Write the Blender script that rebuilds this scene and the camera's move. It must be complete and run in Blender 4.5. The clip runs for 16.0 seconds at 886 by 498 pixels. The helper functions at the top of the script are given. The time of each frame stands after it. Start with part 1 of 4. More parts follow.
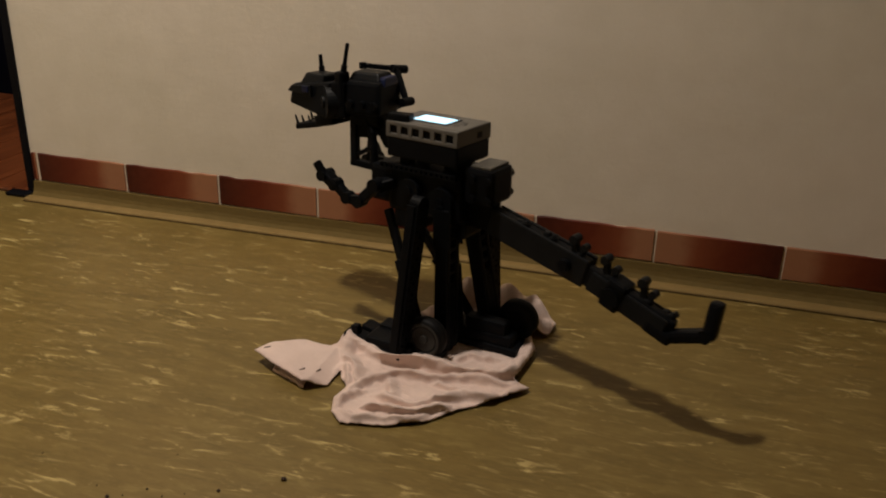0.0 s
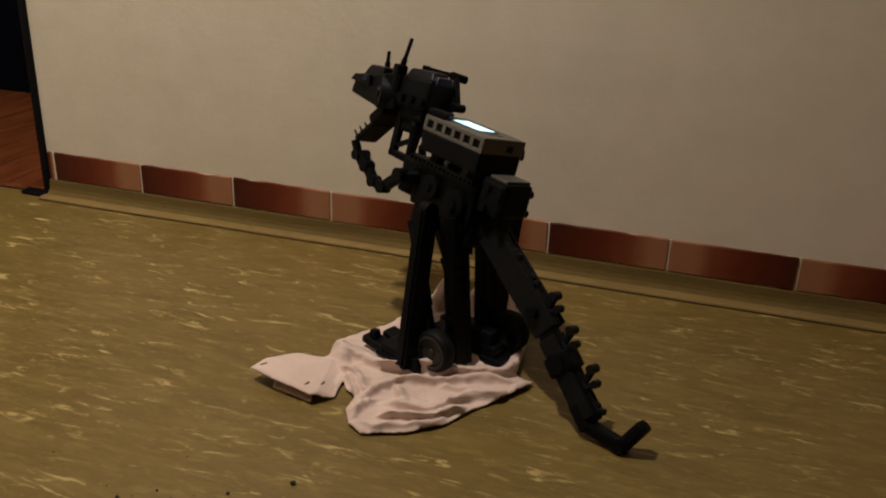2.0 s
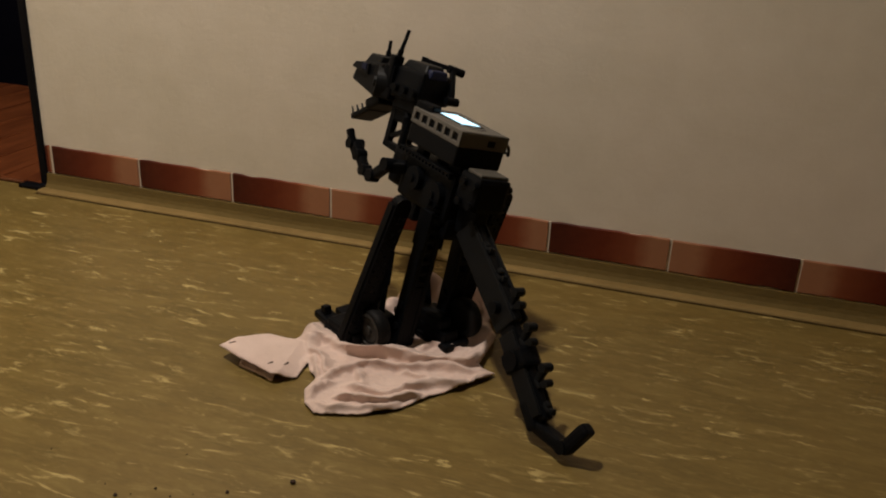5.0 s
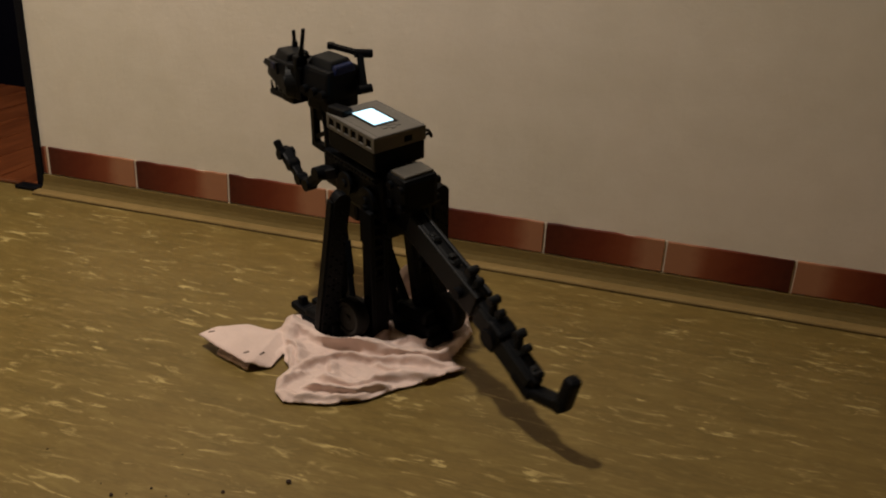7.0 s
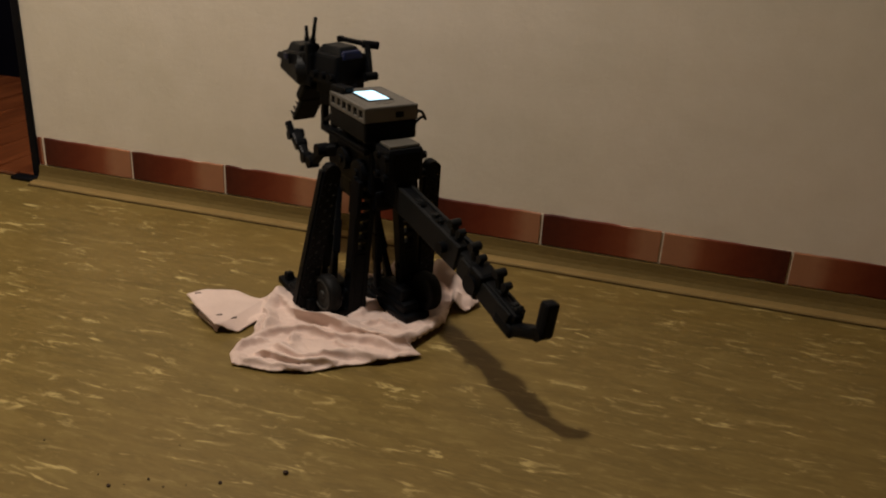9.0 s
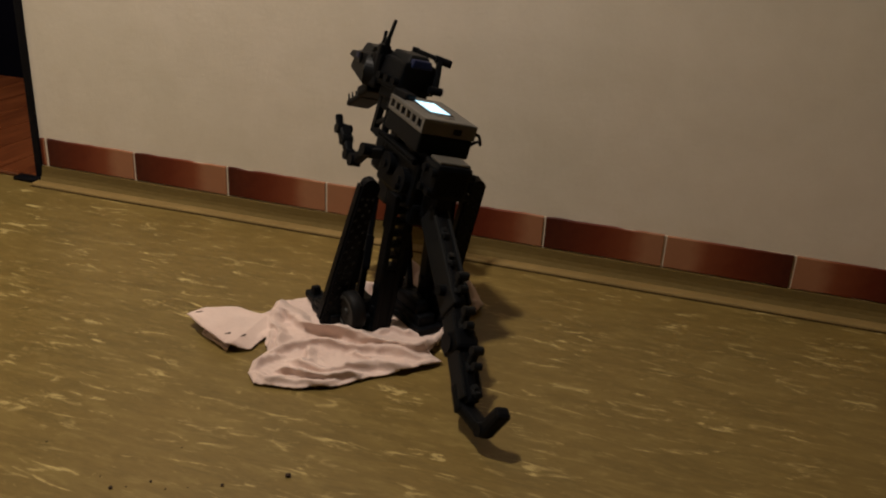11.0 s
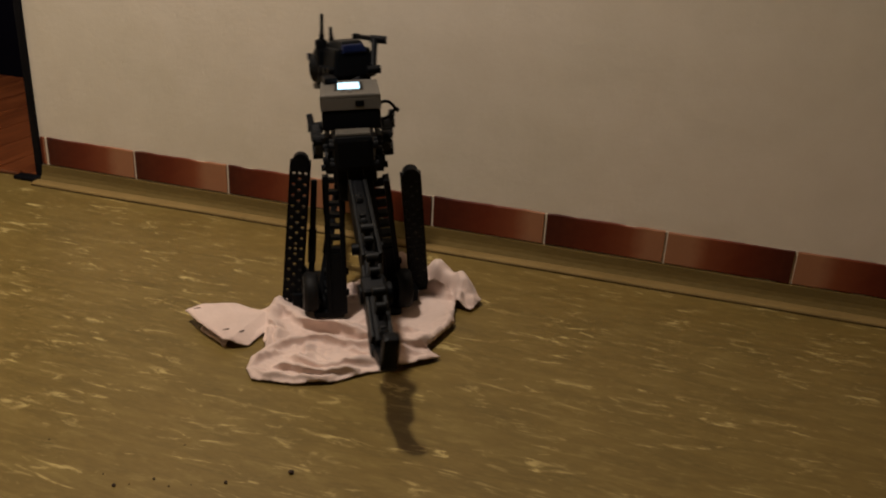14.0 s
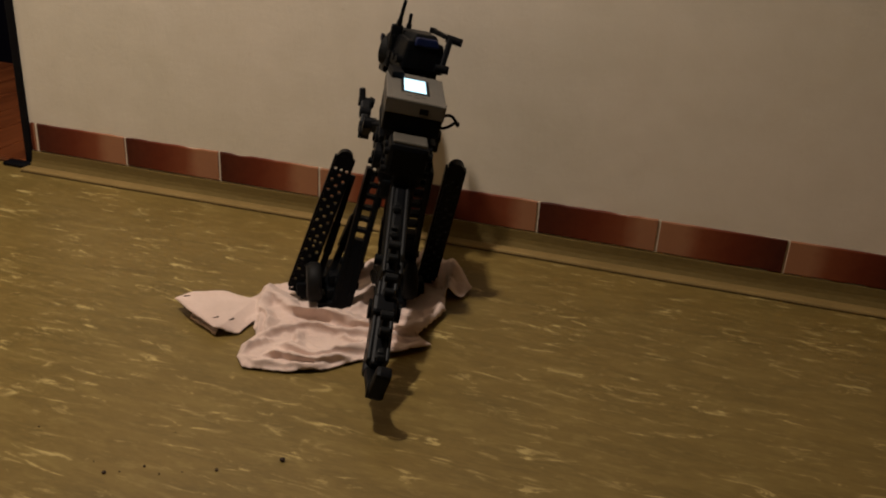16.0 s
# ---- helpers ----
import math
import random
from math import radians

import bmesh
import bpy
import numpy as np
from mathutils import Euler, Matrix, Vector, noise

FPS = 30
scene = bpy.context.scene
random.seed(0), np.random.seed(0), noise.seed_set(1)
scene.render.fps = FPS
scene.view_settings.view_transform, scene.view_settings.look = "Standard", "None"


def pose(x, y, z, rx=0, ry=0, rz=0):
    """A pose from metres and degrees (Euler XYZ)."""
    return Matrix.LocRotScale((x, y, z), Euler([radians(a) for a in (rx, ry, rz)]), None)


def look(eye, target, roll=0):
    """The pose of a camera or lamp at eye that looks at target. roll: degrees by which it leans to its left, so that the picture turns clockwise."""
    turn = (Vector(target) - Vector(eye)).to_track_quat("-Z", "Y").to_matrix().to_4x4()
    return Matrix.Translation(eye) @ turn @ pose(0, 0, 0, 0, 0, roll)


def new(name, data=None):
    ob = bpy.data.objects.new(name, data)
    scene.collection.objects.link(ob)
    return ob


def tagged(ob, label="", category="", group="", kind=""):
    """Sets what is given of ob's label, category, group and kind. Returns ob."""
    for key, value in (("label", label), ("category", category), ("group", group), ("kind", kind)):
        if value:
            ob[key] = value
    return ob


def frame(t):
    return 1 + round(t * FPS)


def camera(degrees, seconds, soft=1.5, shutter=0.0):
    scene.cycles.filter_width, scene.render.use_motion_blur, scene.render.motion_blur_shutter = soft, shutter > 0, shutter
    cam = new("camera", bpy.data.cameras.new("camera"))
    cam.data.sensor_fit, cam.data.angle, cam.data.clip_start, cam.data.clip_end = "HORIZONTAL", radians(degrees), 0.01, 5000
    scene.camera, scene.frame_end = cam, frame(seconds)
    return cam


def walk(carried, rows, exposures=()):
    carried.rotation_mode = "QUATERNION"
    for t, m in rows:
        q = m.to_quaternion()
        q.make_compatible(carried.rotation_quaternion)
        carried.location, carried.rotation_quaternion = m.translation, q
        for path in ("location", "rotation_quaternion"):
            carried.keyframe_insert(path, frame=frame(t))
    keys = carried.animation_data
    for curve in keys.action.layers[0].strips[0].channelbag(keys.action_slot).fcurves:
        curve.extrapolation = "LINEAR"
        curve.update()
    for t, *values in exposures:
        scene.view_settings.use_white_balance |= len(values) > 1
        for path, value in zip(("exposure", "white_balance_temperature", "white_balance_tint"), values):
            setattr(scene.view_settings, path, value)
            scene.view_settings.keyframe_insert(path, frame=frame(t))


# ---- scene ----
cam = camera(53.2, 16.0, soft=2.0, shutter=0.7)
PATH = [
    (0, (0.634, -1.394, 0.607), (0.13, 0.381, -0.164), 1.6),
    (0.5, (0.632, -1.392, 0.606), (0.129, 0.381, -0.172), 1.9),
    (1, (0.632, -1.392, 0.608), (0.119, 0.384, -0.156), 2.3),
    (1.5, (0.629, -1.388, 0.608), (0.112, 0.388, -0.154), 2.4),
    (2, (0.632, -1.392, 0.609), (0.101, 0.378, -0.155), 2.2),
    (2.5, (0.629, -1.389, 0.607), (0.104, 0.38, -0.164), 2.3),
    (3, (0.628, -1.39, 0.61), (0.107, 0.38, -0.162), 2.5),
    (3.5, (0.623, -1.394, 0.609), (0.104, 0.378, -0.16), 3.0),
    (4, (0.622, -1.392, 0.609), (0.101, 0.378, -0.161), 2.9),
    (6.5, (0.62, -1.386, 0.605), (0.104, 0.388, -0.162), 2.9),
    (7, (0.624, -1.391, 0.608), (0.111, 0.384, -0.158), 3.0),
    (7.5, (0.62, -1.39, 0.607), (0.117, 0.384, -0.169), 3.5),
    (8, (0.622, -1.39, 0.607), (0.12, 0.381, -0.173), 3.3),
    (8.5, (0.625, -1.391, 0.606), (0.124, 0.38, -0.176), 2.9),
    (9, (0.624, -1.391, 0.608), (0.121, 0.379, -0.176), 3.1),
    (11.5, (0.621, -1.39, 0.609), (0.115, 0.381, -0.171), 3.3),
    (12, (0.622, -1.392, 0.607), (0.122, 0.381, -0.172), 3.1),
    (12.5, (0.623, -1.39, 0.604), (0.115, 0.38, -0.176), 2.8),
    (13, (0.619, -1.389, 0.603), (0.109, 0.38, -0.179), 3.0),
    (13.5, (0.618, -1.39, 0.605), (0.118, 0.382, -0.176), 3.3),
    (14, (0.618, -1.392, 0.606), (0.115, 0.378, -0.177), 3.1),
    (14.5, (0.618, -1.39, 0.604), (0.116, 0.38, -0.182), 3.1),
    (15, (0.619, -1.39, 0.603), (0.122, 0.38, -0.185), 3.1),
    (15.5, (0.618, -1.391, 0.604), (0.134, 0.378, -0.194), 3.7),
    (16, (0.618, -1.389, 0.603), (0.134, 0.377, -0.202), 3.5),
]
# the picture turns a little warmer towards the end
BALANCE = [(0, 0.03, 6500, 10), (7, 0.03, 6500, 10), (9, 0.02, 6540, 10.5), (13, 0.01, 6600, 11.2), (16, 0.0, 6720, 12.2)]
walk(cam, [(t, look(eye, target, roll)) for t, eye, target, roll in PATH], BALANCE)

# ---- light ----
world = bpy.data.worlds.new("world")
scene.world = world
world.use_nodes = True
world.node_tree.nodes["Background"].inputs[0].default_value = (0.10, 0.085, 0.07, 1)
world.node_tree.nodes["Background"].inputs[1].default_value = 0.05

LAMP = (-0.14, -0.763, 2.265)
lamp_data = bpy.data.lights.new("ceiling_spot", "AREA")
lamp_data.shape = "DISK"
lamp_data.size = 0.15
lamp_data.energy = 47
lamp_data.color = (1.0, 0.88, 0.765)
lamp = new("ceiling_spot", lamp_data)
lamp.matrix_world = look(LAMP, (LAMP[0] - 0.55, LAMP[1] + 0.32, LAMP[2] - 0.80))


# ---- materials ----
def material(name, rough=0.5, metal=0.0, spec=0.5):
    m = bpy.data.materials.new(name)
    m.use_nodes = True
    tree = m.node_tree
    b = tree.nodes["Principled BSDF"]
    b.inputs["Roughness"].default_value = rough
    b.inputs["Metallic"].default_value = metal
    b.inputs["Specular IOR Level"].default_value = spec
    return m, tree, b


def coords(tree, which="Object", scale=(1, 1, 1), turn=(0, 0, 0)):
    tc = tree.nodes.new("ShaderNodeTexCoord")
    mp = tree.nodes.new("ShaderNodeMapping")
    mp.inputs["Scale"].default_value = scale
    mp.inputs["Rotation"].default_value = turn
    tree.links.new(tc.outputs[which], mp.inputs["Vector"])
    return mp.outputs["Vector"]


def noise_tex(tree, vec, scale, detail=4, rough=0.55, distort=0.0):
    n = tree.nodes.new("ShaderNodeTexNoise")
    n.inputs["Scale"].default_value = scale
    n.inputs["Detail"].default_value = detail
    n.inputs["Roughness"].default_value = rough
    n.inputs["Distortion"].default_value = distort
    tree.links.new(vec, n.inputs["Vector"])
    return n.outputs["Fac"]


def ramp(tree, fac, stops):
    r = tree.nodes.new("ShaderNodeValToRGB")
    el = r.color_ramp.elements
    while len(el) < len(stops):
        el.new(0.5)
    for e, (p, c) in zip(el, stops):
        e.position = p
        e.color = (*c, 1) if len(c) == 3 else c
    tree.links.new(fac, r.inputs["Fac"])
    return r.outputs["Color"]


def mix(tree, fac, a, b, mode="MIX"):
    n = tree.nodes.new("ShaderNodeMix")
    n.data_type, n.blend_type = "RGBA", mode
    for sock, val in ((n.inputs["Factor"], fac), (n.inputs["A"], a), (n.inputs["B"], b)):
        if isinstance(val, (int, float)):
            sock.default_value = val
        elif isinstance(val, tuple):
            sock.default_value = (*val, 1)
        else:
            tree.links.new(val, sock)
    return n.outputs["Result"]


def bump(tree, b, height, strength, distance):
    n = tree.nodes.new("ShaderNodeBump")
    n.inputs["Strength"].default_value = strength
    n.inputs["Distance"].default_value = distance
    tree.links.new(height, n.inputs["Height"])
    tree.links.new(n.outputs["Normal"], b.inputs["Normal"])


def two_tone(name, dark, light, scale, rough, grain=60, relief=0.15, depth=0.0006, spec=0.5):
    """A surface of two near tones in patches, with fine grain."""
    m, tree, b = material(name, rough, spec=spec)
    vec = coords(tree)
    big = noise_tex(tree, vec, scale, 3)
    fine = noise_tex(tree, vec, grain, 5, 0.65)
    col = mix(tree, 0.35, ramp(tree, big, ((0.35, dark), (0.65, light))), ramp(tree, fine, ((0.3, dark), (0.7, light))))
    tree.links.new(col, b.inputs["Base Color"])
    bump(tree, b, fine, relief, depth)
    return m


def plaster_material():
    m, tree, b = material("painted_plaster", 0.75, spec=0.3)
    vec = coords(tree)
    big = noise_tex(tree, vec, 1.6, 3)
    mid = noise_tex(tree, vec, 14, 4)
    fine = noise_tex(tree, vec, 120, 6, 0.7)
    col = ramp(tree, big, ((0.3, (0.605, 0.553, 0.435)), (0.7, (0.690, 0.612, 0.512))))
    col = mix(tree, 0.18, col, ramp(tree, mid, ((0.35, (0.54, 0.49, 0.40)), (0.65, (0.72, 0.67, 0.58)))))
    tree.links.new(col, b.inputs["Base Color"])
    add = tree.nodes.new("ShaderNodeMath")
    add.operation = "MULTIPLY_ADD"
    add.inputs[1].default_value = 0.35
    tree.links.new(fine, add.inputs[0])
    tree.links.new(mid, add.inputs[2])
    spots = ramp(tree, noise_tex(tree, vec, 34, 3, 0.5), ((0.72, (0, 0, 0)), (0.84, (1, 1, 1))))
    add2 = tree.nodes.new("ShaderNodeMath")
    add2.operation = "MULTIPLY_ADD"
    add2.inputs[1].default_value = 0.45
    tree.links.new(spots, add2.inputs[0])
    tree.links.new(add.outputs[0], add2.inputs[2])
    bump(tree, b, add2.outputs[0], 0.36, 0.004)
    return m


def lino_material(name, band=False):
    """Ochre-olive marbled linoleum, its pale flecks drawn out along the wall."""
    m, tree, b = material(name, 0.75 if band else 0.42, spec=0.1 if band else 0.4)
    turn = (0, 0, 0) if band else (0, 0, math.radians(9))
    vec = coords(tree, scale=(1.0, 3.9, 3.9), turn=turn)
    wide = noise_tex(tree, coords(tree), 3.0, 3)
    body = noise_tex(tree, vec, 9, 6, 0.65, 0.4)
    fleck = noise_tex(tree, vec, 16, 7, 0.70, 1.0)
    faint = noise_tex(tree, vec, 27, 4, 0.6, 0.3)
    gate = noise_tex(tree, coords(tree, scale=(1, 1.6, 1)), 11, 3)
    fine = noise_tex(tree, vec, 60, 4, 0.7)
    col = ramp(tree, body, ((0.28, (0.088, 0.060, 0.0140)), (0.52, (0.142, 0.095, 0.0240)), (0.75, (0.205, 0.150, 0.044))))
    col = mix(tree, 0.3, col, ramp(tree, wide, ((0.3, (0.112, 0.077, 0.019)), (0.7, (0.182, 0.115, 0.029)))))
    mask = ramp(tree, fleck, ((0.560, (0, 0, 0)), (0.642, (1, 1, 1))))
    gated = ramp(tree, gate, ((0.40, (0.10, 0.10, 0.10)), (0.58, (1, 1, 1))))
    both = mix(tree, 1.0, mask, gated, "MULTIPLY")
    if band:
        col = mix(tree, 0.75, col, (0.100, 0.068, 0.023))
    else:
        col = mix(tree, ramp(tree, faint, ((0.54, (0, 0, 0)), (0.74, (0.55, 0.55, 0.55)))), col, (0.26, 0.195, 0.064))
        col = mix(tree, both, col, (0.455, 0.355, 0.140))
    col = mix(tree, 0.14, col, ramp(tree, fine, ((0.3, (0.09, 0.062, 0.018)), (0.7, (0.31, 0.23, 0.085)))))
    tree.links.new(col, b.inputs["Base Color"])
    bump(tree, b, body, 0.12, 0.002)
    return m


def tile_material():
    """Flame-glazed clay: dark red at one end, paler at the other, each tile a little different."""
    m, tree, b = material("red_glazed_clay", 0.42, spec=0.25)
    tc = tree.nodes.new("ShaderNodeTexCoord")
    sep = tree.nodes.new("ShaderNodeSeparateXYZ")
    tree.links.new(tc.outputs["Generated"], sep.inputs[0])
    info = tree.nodes.new("ShaderNodeObjectInfo")
    n = noise_tex(tree, coords(tree), 16, 4)
    f1 = tree.nodes.new("ShaderNodeMath")
    f1.operation = "MULTIPLY_ADD"
    f1.inputs[1].default_value = 0.20
    tree.links.new(n, f1.inputs[0])
    tree.links.new(sep.outputs["X"], f1.inputs[2])
    f2 = tree.nodes.new("ShaderNodeMath")
    f2.operation = "MULTIPLY_ADD"
    f2.inputs[1].default_value = 0.14
    tree.links.new(info.outputs["Random"], f2.inputs[0])
    tree.links.new(f1.outputs[0], f2.inputs[2])
    col = ramp(tree, f2.outputs[0], ((0.22, (0.050, 0.0085, 0.0045)), (0.60, (0.112, 0.0185, 0.0075)), (0.85, (0.195, 0.052, 0.022)), (1.0, (0.33, 0.155, 0.082))))
    fine = noise_tex(tree, coords(tree), 90, 5, 0.7)
    col = mix(tree, 0.12, col, ramp(tree, fine, ((0.3, (0.06, 0.012, 0.008)), (0.7, (0.22, 0.065, 0.030)))))
    tree.links.new(col, b.inputs["Base Color"])
    bump(tree, b, n, 0.12, 0.002)
    return m


def wood_material():
    m, tree, b = material("red_brown_wood", 0.3)
    vec = coords(tree, scale=(14, 1.5, 14))
    g = noise_tex(tree, vec, 5, 5, 0.6, 0.6)
    col = ramp(tree, g, ((0.3, (0.070, 0.018, 0.006)), (0.7, (0.17, 0.050, 0.016))))
    tree.links.new(col, b.inputs["Base Color"])
    bump(tree, b, g, 0.1, 0.001)
    return m


def cloth_material():
    m, tree, b = material("dusty_pink_cotton", 0.95, spec=0.15)
    vec = coords(tree)
    big = noise_tex(tree, vec, 14, 4)
    fine = noise_tex(tree, vec, 420, 4, 0.7)
    col = ramp(tree, big, ((0.3, (0.56, 0.43, 0.372)), (0.7, (0.67, 0.53, 0.465))))
    col = mix(tree, 0.15, col, ramp(tree, fine, ((0.3, (0.52, 0.40, 0.36)), (0.7, (0.80, 0.67, 0.61)))))
    tree.links.new(col, b.inputs["Base Color"])
    bump(tree, b, mix(tree, 0.3, noise_tex(tree, vec, 55, 4, 0.6, 0.5), fine), 0.35, 0.004)
    b.inputs["Sheen Weight"].default_value = 0.15
    return m


def glow_material():
    m, tree, b = material("lit_display", 0.2)
    b.inputs["Base Color"].default_value = (0.3, 0.4, 0.45, 1)
    b.inputs["Emission Color"].default_value = (0.50, 0.82, 1.0, 1)
    b.inputs["Emission Strength"].default_value = 1.6
    return m


PLASTER = plaster_material()
LINO = lino_material("marbled_linoleum")
LINO_BAND = lino_material("linoleum_skirting", True)
TILE = tile_material()
STRIP = two_tone("pale_strip", (0.175, 0.116, 0.039), (0.240, 0.164, 0.060), 9, 0.7, 70, spec=0.2)
WOOD = wood_material()
CLOTH = cloth_material()
GLOW = glow_material()
BLACK = two_tone("black_plastic", (0.0022, 0.0026, 0.0034), (0.0036, 0.0042, 0.0054), 30, 0.44, 300, 0.05, 0.0002, 0.09)
DARK = two_tone("dark_grey_plastic", (0.0048, 0.0054, 0.0060), (0.0085, 0.0092, 0.0100), 25, 0.45, 300, 0.05, 0.0002, 0.12)
BLUE = two_tone("dark_blue_plastic", (0.003, 0.006, 0.028), (0.005, 0.011, 0.046), 25, 0.4, 300, 0.05, 0.0002, 0.25)
GREY = two_tone("grey_plastic", (0.082, 0.076, 0.066), (0.106, 0.099, 0.086), 25, 0.5, 300, 0.05, 0.0002, 0.4)
COVER = two_tone("mid_grey_plastic", (0.062, 0.057, 0.047), (0.088, 0.081, 0.068), 25, 0.45, 300, 0.05, 0.0002, 0.35)
HUB = two_tone("worn_grey_plastic", (0.022, 0.021, 0.018), (0.036, 0.034, 0.029), 25, 0.5, 300, 0.05, 0.0002, 0.3)
RUBBER = two_tone("black_rubber", (0.0032, 0.0032, 0.0034), (0.0060, 0.0058, 0.0056), 60, 0.6, 400, 0.2, 0.0004, 0.15)
FRAME = two_tone("black_painted_metal", (0.002, 0.002, 0.003), (0.004, 0.004, 0.006), 12, 0.55, 90, spec=0.12)
# near-black tone: the unlit room's darkness is put into the colour
NIGHT = two_tone("unlit_room_black", (0.0012, 0.0012, 0.0035), (0.002, 0.002, 0.005), 6, 0.8, 60, spec=0.05)
GROUT = two_tone("pale_grout", (0.52, 0.45, 0.34), (0.66, 0.58, 0.46), 40, 0.85, 220, 0.4, 0.001)
DIRT = two_tone("dark_soil", (0.018, 0.010, 0.006), (0.05, 0.026, 0.014), 200, 0.9, 600, 0.5, 0.001)
SEAM_BROWN = two_tone("dark_brown_seam", (0.030, 0.018, 0.006), (0.070, 0.045, 0.016), 30, 0.9, 300, 0.3, 0.0006, 0.1)
STITCH = two_tone("brown_thread", (0.10, 0.07, 0.055), (0.16, 0.12, 0.10), 200, 0.9, 600)
# tone of the added unseen walls and ceiling, dark and warm to cut fill
ROOM = two_tone("unseen_room_tone", (0.34, 0.27, 0.18), (0.40, 0.32, 0.22), 2, 0.8, 60)


# ---- mesh helpers ----
def finish(name, bm, mat, smooth=False):
    bmesh.ops.recalc_face_normals(bm, faces=bm.faces)
    me = bpy.data.meshes.new(name)
    bm.to_mesh(me)
    bm.free()
    me.materials.append(mat)
    if smooth:
        me.shade_smooth()
    return me


def part(name, bm, mat, parent=None, label="", smooth=False, at=None):
    """One mesh object out of a bmesh, under its thing."""
    ob = new(name, finish(name, bm, mat, smooth) if isinstance(bm, bmesh.types.BMesh) else bm)
    if parent:
        ob.parent = parent
    if at is not None:
        ob.matrix_basis = at
    return tagged(ob, label)


def box(bm, lo, hi, bev=0.0, m=None):
    r = bmesh.ops.create_cube(bm, size=1)
    vs = r["verts"]
    c = [(a + b) / 2 for a, b in zip(lo, hi)]
    s = [abs(b - a) for a, b in zip(lo, hi)]
    for v in vs:
        v.co = Vector((v.co.x * s[0] + c[0], v.co.y * s[1] + c[1], v.co.z * s[2] + c[2]))
    if bev:
        es = list({e for v in vs for e in v.link_edges})
        out = bmesh.ops.bevel(bm, geom=es, offset=bev, segments=2, affect="EDGES", profile=0.6)
        vs = list({v for f in out["faces"] for v in f.verts} | {v for v in vs if v.is_valid})
    if m is not None:
        bmesh.ops.transform(bm, matrix=m, verts=vs)
    return vs


def aim(p0, p1, side=(1, 0, 0)):
    """A pose at p0 whose z runs to p1 and whose x is as near to side as it can be."""
    p0, p1 = Vector(p0), Vector(p1)
    z = (p1 - p0).normalized()
    x = Vector(side)
    x = (x - z * x.dot(z)).normalized()
    y = z.cross(x)
    m = Matrix((x, y, z)).transposed().to_4x4()
    m.translation = p0
    return m


def bar(bm, p0, p1, wide, deep, bev=0.0015, side=(1, 0, 0)):
    length = (Vector(p1) - Vector(p0)).length
    return box(bm, (-deep / 2, -wide / 2, 0), (deep / 2, wide / 2, length), bev, aim(p0, p1, side))


def rod(bm, p0, p1, r0, r1=None, seg=16):
    length = (Vector(p1) - Vector(p0)).length
    r = bmesh.ops.create_cone(bm, cap_ends=True, segments=seg, radius1=r0, radius2=r0 if r1 is None else r1, depth=length)
    bmesh.ops.transform(bm, matrix=aim(p0, p1, (0.3, 0.9, 0.31)) @ Matrix.Translation((0, 0, length / 2)), verts=r["verts"])
    return r["verts"]


def disc_wheel(bm, c, r, wide, dish=0.0):
    """A wheel about the y axis with rounded shoulders."""
    prof = ((0.0, -wide / 2 + dish), (0.55 * r, -wide / 2 + dish), (0.62 * r, -wide / 2), (0.9 * r, -wide / 2), (r, -wide / 4), (r, wide / 4), (0.9 * r, wide / 2), (0.62 * r, wide / 2), (0.55 * r, wide / 2 - dish), (0.0, wide / 2 - dish))
    n = 28
    rings = []
    for rad, y in prof:
        if rad == 0:
            rings.append([bm.verts.new((c[0], c[1] + y, c[2]))])
        else:
            rings.append([bm.verts.new((c[0] + rad * math.cos(2 * math.pi * k / n), c[1] + y, c[2] + rad * math.sin(2 * math.pi * k / n))) for k in range(n)])
    for a, b in zip(rings, rings[1:]):
        for k in range(n):
            k2 = (k + 1) % n
            if len(a) == 1:
                bm.faces.new((a[0], b[k], b[k2]))
            elif len(b) == 1:
                bm.faces.new((a[k], a[k2], b[0]))
            else:
                bm.faces.new((a[k], a[k2], b[k2], b[k]))


def tube(bm, pts, r, seg=8):
    pts = [Vector(p) for p in pts]
    rings = []
    for i, p in enumerate(pts):
        d = pts[min(i + 1, len(pts) - 1)] - pts[max(i - 1, 0)]
        m = aim(p, p + d, (0.2, 0.3, 0.93))
        rings.append([bm.verts.new(m @ Vector((r * math.cos(2 * math.pi * k / seg), r * math.sin(2 * math.pi * k / seg), 0))) for k in range(seg)])
    for a, b in zip(rings, rings[1:]):
        for k in range(seg):
            bm.faces.new((a[k], a[(k + 1) % seg], b[(k + 1) % seg], b[k]))
    bm.faces.new(rings[0])
    bm.faces.new(rings[-1])


